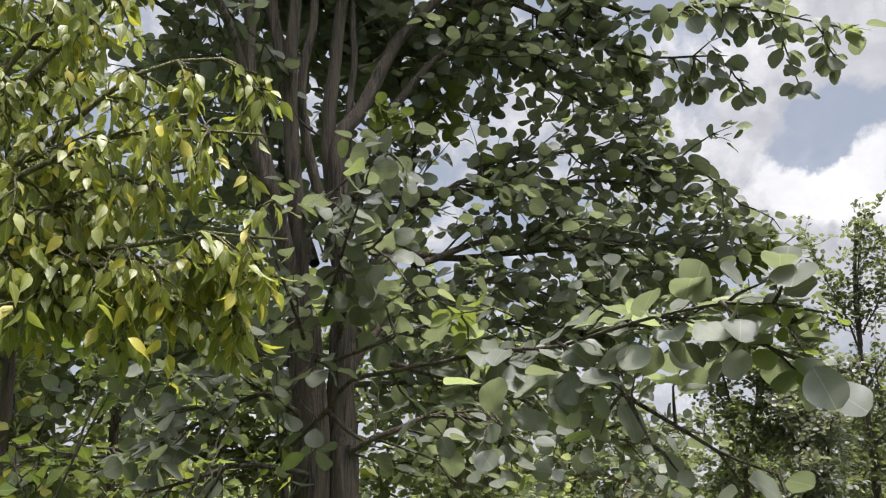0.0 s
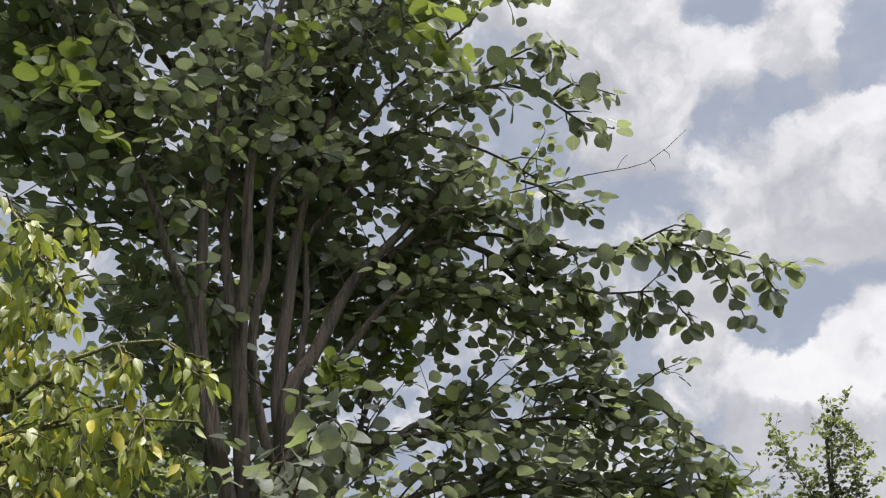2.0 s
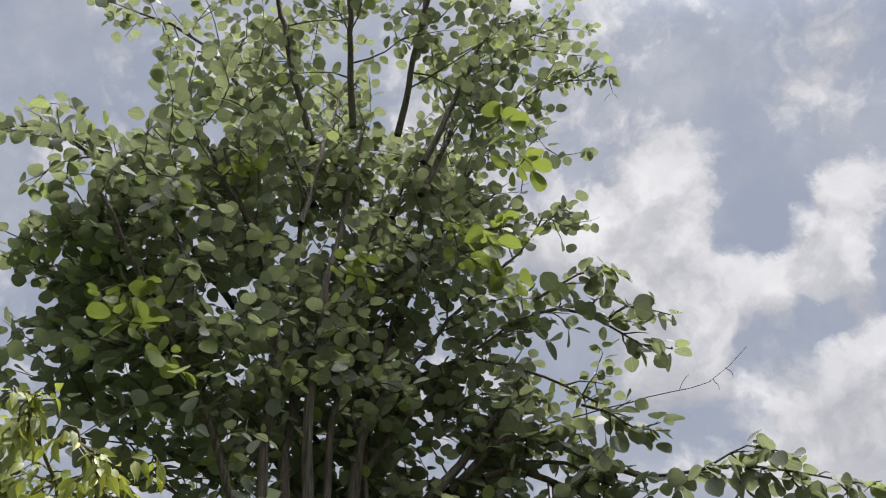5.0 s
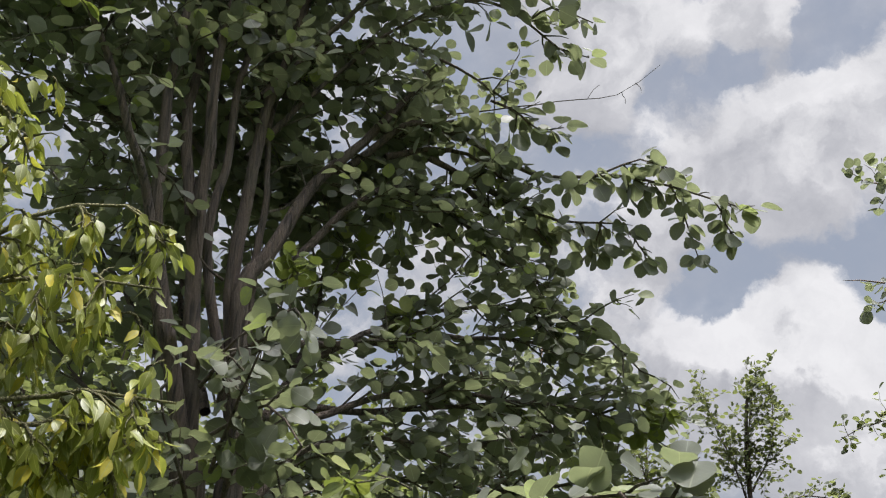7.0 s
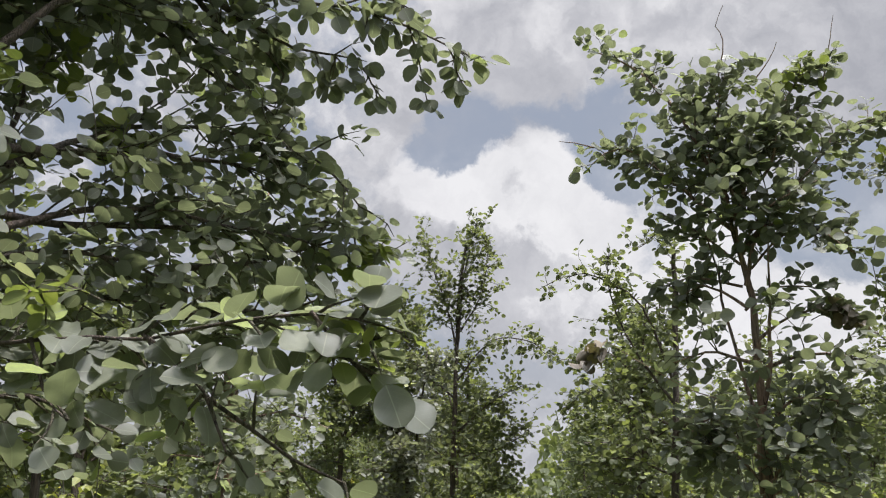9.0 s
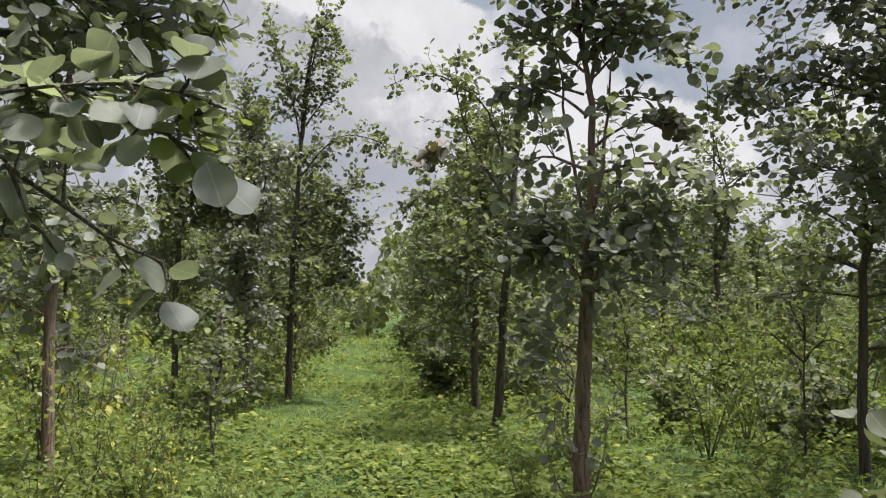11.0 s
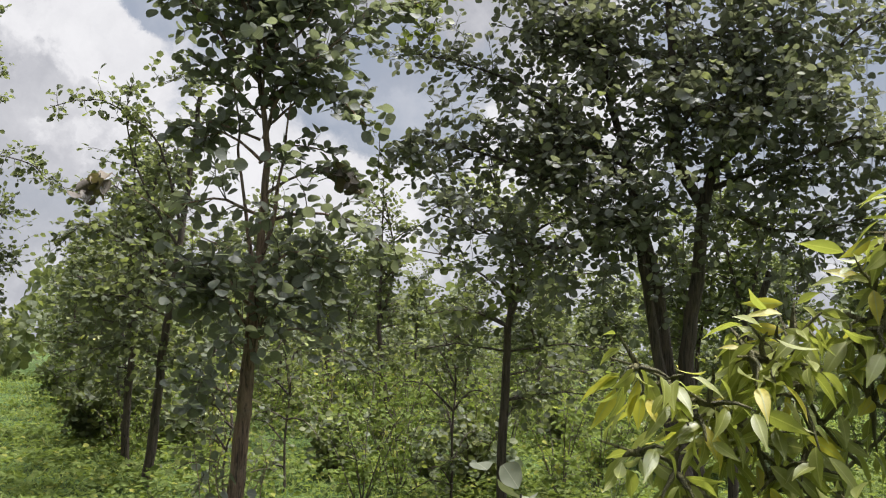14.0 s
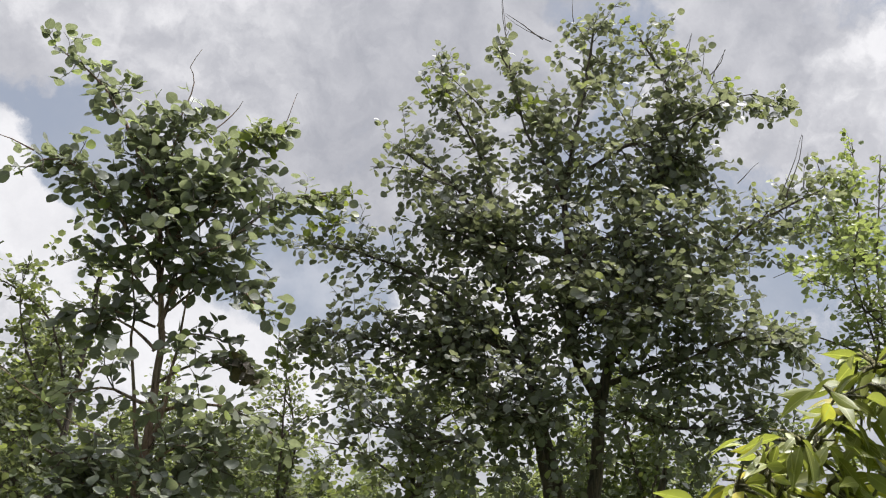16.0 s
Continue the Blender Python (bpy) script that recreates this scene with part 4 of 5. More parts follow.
# ---- drooping lime-green trees close by ----
def lime_tree_by_path():
    b = (-2.75, 1.15, 0.0)
    t = Plant(b, 21)
    trunk = t.stem((b, (-2.72, 1.18, 0.8), (-2.62, 1.22, 1.7), (-2.5, 1.25, 2.4), (-2.45, 1.3, 3.0)), 0.035, 0.012, "trunk")
    leaf = dict(gap=0.025, size=0.051, face=0.75, hang=1.15, stalk=0.3)
    for pts in ((V(-2.31, 1.16, 2.18), V(-2.10, 1.31, 2.21), V(-1.91, 1.39, 2.19), V(-1.74, 1.51, 2.16), V(-1.59, 1.58, 2.14)),
                (V(-2.31, 1.15, 2.25), V(-2.11, 1.29, 2.38), V(-2.03, 1.31, 2.44), V(-1.88, 1.42, 2.49), V(-1.69, 1.56, 2.55)),
                (V(-2.32, 1.13, 2.38), V(-2.10, 1.31, 2.61), V(-1.90, 1.40, 2.77), V(-1.72, 1.53, 2.83), V(-1.61, 1.56, 2.72)),
                (V(-2.32, 1.13, 2.43), V(-2.22, 1.30, 2.85), V(-2.04, 1.39, 3.05), V(-1.97, 1.17, 3.17), V(-1.84, 1.27, 2.93)),
                (V(-2.42, 1.16, 2.61), V(-2.23, 1.36, 3.09), V(-2.15, 1.09, 3.29), V(-2.06, 1.14, 3.32)),
                (V(-2.32, 1.14, 2.32), V(-1.98, 1.30, 2.25), V(-1.74, 1.43, 2.24), V(-1.54, 1.56, 2.21)),
                (V(-2.32, 1.14, 2.36), V(-2.00, 1.28, 2.51), V(-1.78, 1.39, 2.59), V(-1.57, 1.53, 2.58)),
                (V(-2.31, 1.15, 2.29), V(-1.88, 1.35, 2.31), V(-1.68, 1.43, 2.33), V(-1.49, 1.54, 2.29))):
        line = t.stem(pts, 0.013, 0.003)
        t.spray(line, 24, 0.17, start=0.22, up=0.1, droop=1.0, sub=2, **leaf)
    t.finish("drooping_leaved_tree", "slender tree with drooping lime green pointed leaves", "tree", "lime green trees", OVATE_MID, LIME, GREEN_TWIG, 300, (0, 0.8, 1.8), 8,
             OVATE_FINE)


def lime_tree_in_front():
    b = (1.62, 1.15, 0.0)
    t = Plant(b, 23)
    leaf = dict(gap=0.026, size=0.058, face=0.9, hang=0.6, stalk=0.25)
    t.stem((b, V(1.28, 1.21, 0.94), V(1.23, 1.19, 1.40), V(1.28, 1.22, 1.59), V(1.37, 1.20, 1.80), V(1.50, 1.11, 2.00)), 0.014, 0.005, "trunk")
    for pts, n in (((V(1.17, 1.11, 1.34), V(0.98, 1.15, 1.43), V(0.88, 1.17, 1.50), V(0.76, 1.19, 1.54)), 12),
                   ((V(1.24, 1.19, 1.44), V(1.03, 1.17, 1.55), V(0.87, 1.18, 1.63), V(0.77, 1.18, 1.66)), 14),
                   ((V(1.24, 1.19, 1.44), V(1.11, 1.17, 1.62), V(1.04, 1.16, 1.67), V(0.98, 1.15, 1.67)), 12),
                   ((V(1.28, 1.22, 1.59), V(1.27, 1.16, 1.74), V(1.24, 1.11, 1.84), V(1.22, 1.06, 1.91)), 12),
                   ((V(1.29, 1.21, 1.67), V(1.29, 1.13, 1.76), V(1.39, 1.01, 2.03), V(1.46, 0.93, 2.05)), 14),
                   ((V(1.14, 1.08, 1.34), V(1.06, 1.09, 1.42), V(1.00, 1.07, 1.46)), 8),
                   ((V(1.14, 1.08, 1.34), V(1.08, 0.99, 1.44), V(1.06, 0.94, 1.49)), 10),
                   ((V(1.20, 1.16, 1.41), V(1.10, 1.18, 1.49), V(1.00, 1.20, 1.56), V(0.93, 1.19, 1.58)), 12),
                   ((V(1.26, 1.17, 1.50), V(1.18, 1.18, 1.57), V(1.11, 1.17, 1.68), V(1.12, 1.17, 1.72)), 12),
                   ((V(1.27, 1.16, 1.55), V(1.23, 1.12, 1.67), V(1.26, 1.10, 1.78)), 12),
                   ((V(1.28, 1.22, 1.49), V(1.36, 1.13, 1.63), V(1.53, 0.92, 2.06), V(1.52, 0.93, 2.12)), 16),
                   ((V(1.37, 1.20, 1.80), V(1.42, 1.08, 1.93), V(1.44, 1.01, 2.04)), 16), ((V(1.50, 1.11, 2.00), V(1.50, 1.02, 2.06), V(1.48, 0.98, 2.13)), 15),
                   ((V(1.37, 1.20, 1.80), V(1.36, 1.15, 1.88), V(1.35, 1.12, 1.94)), 13), ((V(1.32, 1.21, 1.70), V(1.40, 1.11, 1.84), V(1.46, 1.03, 1.92)), 14)):
        line = t.stem(pts, 0.004, 0.0018, wiggle=0.002)
        t.spray(line, int(n * 1.5), 0.10, start=0.3, up=0.15, along=0.5, droop=0.7, sub=0, **leaf)
    t.finish("drooping_leaved_tree", "young tree with yellow-green pointed leaves in sunlight beside the camera", "tree", "lime green trees", NARROW, LIME, GREEN_TWIG, 480,
             (1.0, 1.0, 1.6), 8, NARROW)


def pale_sapling():
    b = V(1.01, 1.74, 0.52)
    b[2] = 0.0
    t = Plant(b, 25)
    top = V(0.98, 1.75, 1.33)
    t.stem((b, (b + top) / 2 + np.array((0.05, 0, 0)), top), 0.010, 0.004, "stem")
    for pts in ((V(0.97, 1.76, 1.23), V(0.90, 1.74, 1.27), V(0.82, 1.72, 1.25)), (V(0.98, 1.76, 1.28), V(0.95, 1.77, 1.34), V(0.95, 1.77, 1.37)),
                (V(0.98, 1.75, 1.27), V(1.01, 1.68, 1.32), V(1.04, 1.60, 1.29)), (V(0.96, 1.71, 1.22), V(0.96, 1.65, 1.27), V(0.99, 1.58, 1.27)),
                (V(0.98, 1.76, 1.21), V(0.91, 1.68, 1.26), V(0.86, 1.65, 1.25))):
        line = t.stem(pts, 0.004, 0.002, wiggle=0.003)
        t.leafy(line, 0.026, 0.062, face=0.55, hang=0.05, stalk=0.2)
    t.leafy(np.array((V(0.95, 1.77, 1.34), V(0.92, 1.78, 1.40), V(0.89, 1.80, 1.41))), 0.09, 0.05, face=0.4)
    t.finish("sapling", "pale dusty sapling with folded round leaves", "sapling", "", ROUND_MID, PALE, TWIG, 40, fine=ROUND_FINE)


def tall_grass(place, seed, count, height, spread):
    rng = rng_of(seed)
    ob = thing("tall_grass", place, "tall feathery yellow-green grass behind the trees", "grass", "tall grass tussocks")
    n = count
    ang = rng.uniform(0, 2 * np.pi, n)
    foot = np.stack([np.cos(ang), np.sin(ang), 0 * ang], -1) * (spread * 0.5 * rng.random(n) ** 0.5)[:, None]
    lean = rng.uniform(0.03, 0.35, n)
    head = np.stack([np.cos(ang) * lean, np.sin(ang) * lean, 0 * ang + 1], -1)
    normal = np.stack([-np.cos(ang), -np.sin(ang), lean], -1)
    long = blade((0.0014, 0.0018, 0.0017, 0.0014, 0.001, 0.0003), 0.45, 0.1)
    part("blades", leaf_mesh("blades", long, foot, head, normal, height * rng.uniform(0.5, 1.1, n), GRASS), ob, kind="stuff")


for i, (p, c, h, w) in enumerate(((V(-4.45, 3.17, 1.89), 900, 1.5, 1.1), (V(-4.28, 2.72, 1.87), 900, 1.6, 1.0))):
    tall_grass((p[0], p[1], 0.0), 120 + i, c, h, w)
lime_tree_by_path()
lime_tree_in_front()
pale_sapling()


# ---- slender tree at the edge of the path ----
def slender_tree():
    b = V(1.35, 6.72, 0.00)
    b[2] = 0.0
    t = Plant(b, 31)
    leaf = dict(gap=0.055, size=0.082, face=0.65, lie=(0.0, 0.1, 1.0))
    t.stem((b, V(1.38, 6.71, 0.83), V(1.40, 6.71, 1.54), V(1.41, 6.71, 2.12)), 0.066, 0.045, "trunk")
    t.stem((V(1.41, 6.71, 2.12), V(1.41, 6.70, 2.49), V(1.42, 6.70, 2.91), V(1.42, 6.70, 3.14)), 0.036, 0.024, "limb")
    t.stem((V(1.41, 6.71, 2.20), V(1.49, 6.59, 2.61), V(1.53, 6.53, 3.06), V(1.54, 6.52, 3.53)), 0.022, 0.004, "limb")
    t.stem((V(1.41, 6.71, 2.08), V(1.31, 6.78, 2.57), V(1.22, 6.84, 2.99), V(1.21, 6.90, 3.43), V(1.13, 6.91, 3.86)), 0.020, 0.004, "limb")
    limbs = (
        ((V(1.42, 6.70, 3.12), V(1.31, 6.70, 3.92), V(1.32, 6.70, 4.47), V(1.40, 6.68, 4.87)), 0.024, 0.006, 24, 0.5, 0.25),
        ((V(1.32, 6.70, 3.83), V(1.08, 6.89, 4.53), V(0.77, 7.03, 5.08), V(0.41, 7.16, 5.36)), 0.025, 0.005, 20, 0.34, 0.25),
        ((V(1.35, 6.69, 3.58), V(0.92, 6.71, 3.97), V(0.57, 6.75, 4.28), V(0.34, 6.76, 4.18)), 0.022, 0.005, 18, 0.34, 0.3),
        ((V(1.35, 6.69, 3.66), V(1.66, 6.68, 4.31), V(1.94, 6.71, 4.77), V(2.15, 6.65, 4.88)), 0.022, 0.005, 20, 0.42, 0.3),
        ((V(1.38, 6.69, 3.41), V(1.82, 6.74, 3.90), V(2.26, 6.82, 4.35), V(2.76, 6.85, 4.54)), 0.022, 0.005, 20, 0.36, 0.3),
        ((V(1.39, 6.68, 3.16), V(1.56, 6.60, 3.59), V(1.88, 6.52, 3.54), V(2.10, 6.45, 3.31)), 0.018, 0.005, 12, 0.34, 0.3),
        ((V(1.38, 6.69, 3.84), V(1.16, 6.78, 4.37), V(1.15, 6.78, 4.74)), 0.018, 0.005, 14, 0.4, 0.3),
        ((V(1.33, 6.70, 3.75), V(1.60, 6.48, 4.01), V(1.68, 6.47, 4.38)), 0.018, 0.005, 16, 0.45, 0.3),
        ((V(1.39, 6.68, 2.99), V(1.08, 6.79, 3.21), V(0.93, 6.91, 3.09)), 0.014, 0.004, 6, 0.34, 0.4),
        ((V(1.42, 6.68, 2.75), V(1.74, 6.66, 2.95), V(2.05, 6.57, 2.91)), 0.014, 0.004, 7, 0.3, 0.6),
        ((V(1.42, 6.68, 2.59), V(1.05, 6.59, 2.66), V(0.77, 6.53, 2.58)), 0.016, 0.004, 7, 0.42, 0.3),
        ((V(1.43, 6.68, 2.55), V(1.79, 6.44, 2.64), V(2.16, 6.22, 2.43)), 0.016, 0.004, 8, 0.42, 0.25),
        ((V(1.40, 6.71, 2.08), V(1.57, 6.41, 2.32), V(1.89, 6.22, 2.25)), 0.014, 0.004, 9, 0.42, 0.2),
        ((V(1.39, 6.71, 1.92), V(1.05, 6.72, 2.22), V(0.88, 6.74, 2.04)), 0.014, 0.004, 10, 0.4, 0.3),
        ((V(1.39, 6.71, 1.68), V(1.65, 6.39, 1.77), V(2.01, 6.19, 1.60)), 0.012, 0.004, 5, 0.36, 0.3),
        ((V(1.39, 6.71, 1.71), V(1.60, 6.50, 2.04), V(1.85, 6.34, 2.17)), 0.014, 0.004, 16, 0.45, 0.15),
        ((V(1.39, 6.71, 1.75), V(1.12, 6.61, 2.03), V(0.86, 6.54, 2.05)), 0.014, 0.004, 16, 0.45, 0.15),
        ((V(1.40, 6.78, 3.26), V(1.74, 6.63, 3.54), V(2.11, 6.54, 3.48)), 0.012, 0.004, 7, 0.26, 0.3),
        ((V(1.39, 6.80, 3.18), V(1.00, 6.84, 3.27), V(0.76, 6.89, 3.18)), 0.012, 0.004, 6, 0.26, 0.3),
        ((V(1.39, 6.74, 3.42), V(1.56, 6.52, 3.70), V(1.89, 6.39, 3.84)), 0.012, 0.004, 8, 0.26, 0.3),
        ((V(1.38, 6.76, 3.34), V(1.12, 6.84, 3.61), V(0.86, 6.84, 3.74)), 0.012, 0.004, 7, 0.26, 0.3),
        ((V(1.37, 6.72, 3.50), V(1.37, 6.70, 3.94), V(1.42, 6.58, 4.27)), 0.012, 0.004, 8, 0.26, 0.3),
        ((V(1.40, 6.83, 3.01), V(1.59, 6.66, 3.14), V(1.91, 6.59, 3.09)), 0.012, 0.004, 5, 0.24, 0.3),
        ((V(1.37, 6.71, 1.21), V(1.07, 6.61, 1.37), V(0.94, 6.53, 1.21)), 0.010, 0.004, 7, 0.3, 0.4),
    )
    for pts, r0, r1, count, length, start in limbs:
        line = t.stem(pts, r0, r1)
        t.spray(line, int(count * 1.5), length * 0.95, start=start, up=0.1, sub=1, **leaf)
        t.leafy(line[len(line) // 2:], 0.07, 0.09, face=0.85)
    for pts in ((V(1.34, 6.69, 4.81), V(1.41, 6.68, 5.11), V(1.37, 6.69, 5.25), V(1.43, 6.68, 5.43)), (V(2.08, 6.67, 4.65), V(2.16, 6.64, 4.96), V(2.23, 6.62, 5.25)),
                (V(1.63, 6.79, 4.82), V(1.75, 6.76, 4.97), V(1.82, 6.74, 5.11)), (V(0.37, 6.76, 4.32), V(0.21, 6.76, 4.37), V(0.10, 6.76, 4.39)),
                (V(1.35, 6.72, 0.37), V(1.19, 6.70, 0.62), V(1.16, 6.70, 0.99)), (V(1.37, 6.71, 0.13), V(1.44, 6.65, 0.55), V(1.57, 6.62, 0.84))):
        t.stem(pts, 0.007, 0.002, wiggle=0.006)
    for pts in ((V(1.35, 6.66, 0.10), V(1.14, 6.60, 0.39), V(1.05, 6.52, 0.81), V(0.98, 6.53, 1.05)), (V(1.37, 6.66, 0.14), V(1.46, 6.54, 0.49), V(1.50, 6.43, 0.83)),
                (V(1.34, 6.67, 0.26), V(1.19, 6.59, 0.72), V(1.24, 6.58, 1.05))):
        line = t.stem(pts, 0.008, 0.002, wiggle=0.006)
        t.spray(line, 6, 0.2, gap=0.08, size=0.06, start=0.4, up=0.2, sub=0)
    for pts in ((V(1.78, 6.56, 2.87), V(1.94, 6.52, 2.94), V(2.04, 6.49, 2.92), V(2.04, 6.49, 2.84)), (V(0.34, 6.34, 2.73), V(0.28, 6.29, 2.68), V(0.25, 6.29, 2.64), V(0.25, 6.30, 2.58))):
        t.shoot(pts, 0.085, 2, 0.08, 0.03, 1.0, True)
    t.stem((V(1.21, 6.69, 2.33), V(0.89, 6.54, 2.42), V(0.54, 6.38, 2.61), V(0.34, 6.34, 2.73)), 0.005, 0.002, wiggle=0.004)
    for pts, size, count in (((V(1.86, 6.73, 4.71), V(1.94, 6.71, 4.82), V(2.06, 6.67, 4.87)), 0.07, 5), ((V(1.63, 6.68, 4.59), V(1.71, 6.66, 4.67), V(1.83, 6.63, 4.72)), 0.07, 4),
                             ((V(2.46, 6.86, 4.45), V(2.63, 6.80, 4.52), V(2.81, 6.73, 4.51)), 0.06, 4)):
        t.shoot(pts, size, count, 0.25, 0.06)
    t.leafy(np.array((V(1.36, 6.69, 5.05), V(1.33, 6.69, 5.06), V(1.32, 6.70, 5.07))), 0.2, 0.10)
    t.finish("slender_tree", "slender upright tree with sparse round leaves and flaky reddish bark", "tree", "", ROUND_MID, ROUND, RED_BARK, 300, (0.5, 5.5, 4.5), 12,
             ROUND_FINE)


slender_tree()


# ---- spreading dark tree ----
def spreading_tree():
    b = V(4.77, 5.93, 0.24)
    b[2] = 0.0
    t = Plant(b, 41)
    leaf = dict(gap=0.046, size=0.063, face=0.65, lie=(0.0, 0.1, 1.0), push=(0.08, 0.12, 0.0))
    t.stem((b, V(4.69, 6.00, 0.68), V(4.65, 6.16, 1.65), V(4.58, 6.21, 2.24)), 0.068, 0.045, "trunk")
    t.stem((b + np.array((0.2, 0.1, 0)), V(4.79, 6.05, 1.25), V(4.82, 6.02, 2.29), V(4.86, 5.99, 2.93)), 0.075, 0.05, "trunk")
    t.stem((b + np.array((0.1, -0.1, 0)), V(4.63, 6.04, 0.94), V(4.48, 6.21, 2.00), V(4.38, 6.35, 2.84), V(4.33, 6.38, 3.55)), 0.055, 0.03, "trunk")
    t.stem((b + np.array((0.45, 0.1, 0)), V(5.11, 5.91, 0.95), V(5.23, 5.94, 1.67), V(5.44, 5.88, 2.42)), 0.05, 0.03, "trunk")
    limbs = (
        ((V(4.58, 6.21, 2.24), V(4.37, 6.34, 3.24), V(4.18, 6.47, 4.03), V(3.82, 6.69, 4.75), V(3.33, 6.94, 5.13)), 0.05, 0.008, 34, 0.7, 0.25),
        ((V(4.86, 5.99, 2.89), V(4.66, 6.14, 3.44), V(4.68, 6.25, 4.75), V(4.97, 6.28, 6.16), V(5.01, 6.25, 6.71)), 0.05, 0.008, 38, 0.6, 0.25),
        ((V(4.86, 5.99, 2.89), V(4.90, 5.95, 3.25), V(5.11, 5.78, 4.44), V(5.45, 5.74, 5.71), V(5.34, 5.97, 6.50)), 0.05, 0.008, 38, 0.65, 0.25),
        ((V(5.11, 5.78, 4.34), V(5.41, 5.50, 5.21), V(5.69, 5.22, 5.56), V(5.98, 4.89, 5.42)), 0.022, 0.005, 20, 0.34, 0.2),
        ((V(4.95, 5.91, 3.25), V(5.58, 5.61, 3.98), V(6.00, 5.33, 4.50), V(6.55, 4.98, 4.85)), 0.03, 0.006, 32, 0.6, 0.2),
        ((V(4.47, 6.28, 2.96), V(3.76, 6.60, 3.69), V(3.23, 6.87, 4.05), V(2.68, 7.10, 4.16)), 0.03, 0.006, 32, 0.5, 0.2),
        ((V(4.55, 6.22, 2.50), V(3.81, 6.46, 3.00), V(3.06, 6.73, 3.32), V(2.46, 6.96, 3.32)), 0.028, 0.006, 34, 0.55, 0.2),
        ((V(4.22, 6.44, 3.93), V(4.03, 6.56, 4.98), V(3.79, 6.81, 5.69), V(3.73, 6.96, 6.16)), 0.024, 0.006, 24, 0.4, 0.2),
        ((V(4.62, 6.17, 4.66), V(4.38, 6.46, 5.48), V(4.29, 6.64, 6.24)), 0.02, 0.006, 18, 0.4, 0.2),
        ((V(4.91, 5.94, 3.07), V(5.19, 5.44, 3.22), V(5.49, 5.00, 3.37), V(5.75, 4.69, 3.27)), 0.028, 0.006, 30, 0.6, 0.15),
        ((V(4.56, 6.09, 3.91), V(4.74, 5.70, 4.24), V(5.08, 5.27, 4.19)), 0.02, 0.006, 24, 0.7, 0.1),
        ((V(4.30, 6.27, 3.22), V(3.78, 6.24, 3.34), V(3.42, 6.33, 3.21)), 0.02, 0.006, 22, 0.65, 0.1),
        ((V(4.84, 6.13, 5.02), V(5.09, 5.80, 5.19), V(5.47, 5.31, 4.89)), 0.02, 0.006, 22, 0.6, 0.1),
        ((V(4.46, 6.28, 4.19), V(3.95, 6.49, 4.30), V(3.52, 6.62, 4.35)), 0.02, 0.006, 24, 0.6, 0.1),
        ((V(4.60, 6.06, 3.33), V(4.50, 5.63, 3.61), V(4.58, 5.31, 3.47)), 0.02, 0.006, 24, 0.65, 0.1),
        ((V(4.56, 6.09, 2.95), V(4.11, 5.91, 2.71), V(3.71, 5.94, 2.84)), 0.02, 0.006, 24, 0.6, 0.1),
        ((V(4.86, 5.86, 3.62), V(4.94, 5.40, 3.63), V(5.18, 5.03, 3.60)), 0.02, 0.006, 24, 0.6, 0.1),
        ((V(4.98, 5.89, 2.88), V(5.11, 5.37, 2.67), V(5.42, 4.92, 2.75)), 0.02, 0.006, 22, 0.6, 0.1),
        ((V(4.44, 6.30, 2.68), V(3.73, 6.28, 2.53), V(3.21, 6.44, 2.58), V(2.81, 6.62, 2.73)), 0.02, 0.006, 26, 0.6, 0.1),
    )
    for pts, r0, r1, count, length, start in limbs:
        line = t.stem(pts, r0, r1)
        t.spray(line, int(count * 1.85), length, start=start, up=0.1, sub=2, **leaf)
    for pts in ((V(4.34, 6.72, 6.36), V(4.29, 6.76, 6.73), V(4.28, 6.76, 6.99)), (V(5.60, 5.74, 6.04), V(5.66, 5.68, 6.27), V(5.70, 5.64, 6.45)),
                (V(5.78, 5.56, 5.96), V(5.87, 5.46, 6.12), V(5.90, 5.43, 6.24)), (V(6.19, 5.11, 4.73), V(6.26, 5.02, 4.98), V(6.30, 4.97, 5.30)),
                (V(4.62, 6.54, 6.48), V(4.46, 6.65, 6.64), V(4.31, 6.74, 6.77))):
        t.stem(pts, 0.007, 0.002, wiggle=0.006)
    for pts in ((V(5.08, 5.12, 5.69), V(5.11, 5.10, 5.82), V(5.14, 5.07, 5.98)),
                (V(5.17, 4.90, 5.48), V(5.20, 4.86, 5.61), V(5.25, 4.81, 5.74)),
                (V(4.94, 5.25, 5.93), V(4.98, 5.22, 6.03), V(5.05, 5.16, 6.17)),
                (V(4.00, 6.23, 6.22), V(3.98, 6.24, 6.39), V(3.96, 6.25, 6.60)),
                (V(4.28, 5.92, 6.04), V(4.11, 6.04, 6.16), V(3.94, 6.15, 6.31)),
                (V(5.41, 4.48, 4.41), V(5.47, 4.41, 4.61), V(5.52, 4.35, 4.87)),
                (V(5.20, 4.72, 4.51), V(5.26, 4.66, 4.60), V(5.31, 4.60, 4.67)),
                (V(5.11, 4.96, 5.54), V(5.13, 4.94, 5.67), V(5.13, 4.93, 5.78)),
                (V(4.44, 5.80, 6.23), V(4.43, 5.81, 6.38), V(4.43, 5.81, 6.52))):
        t.stem(pts, 0.0045, 0.0012, wiggle=0.004)
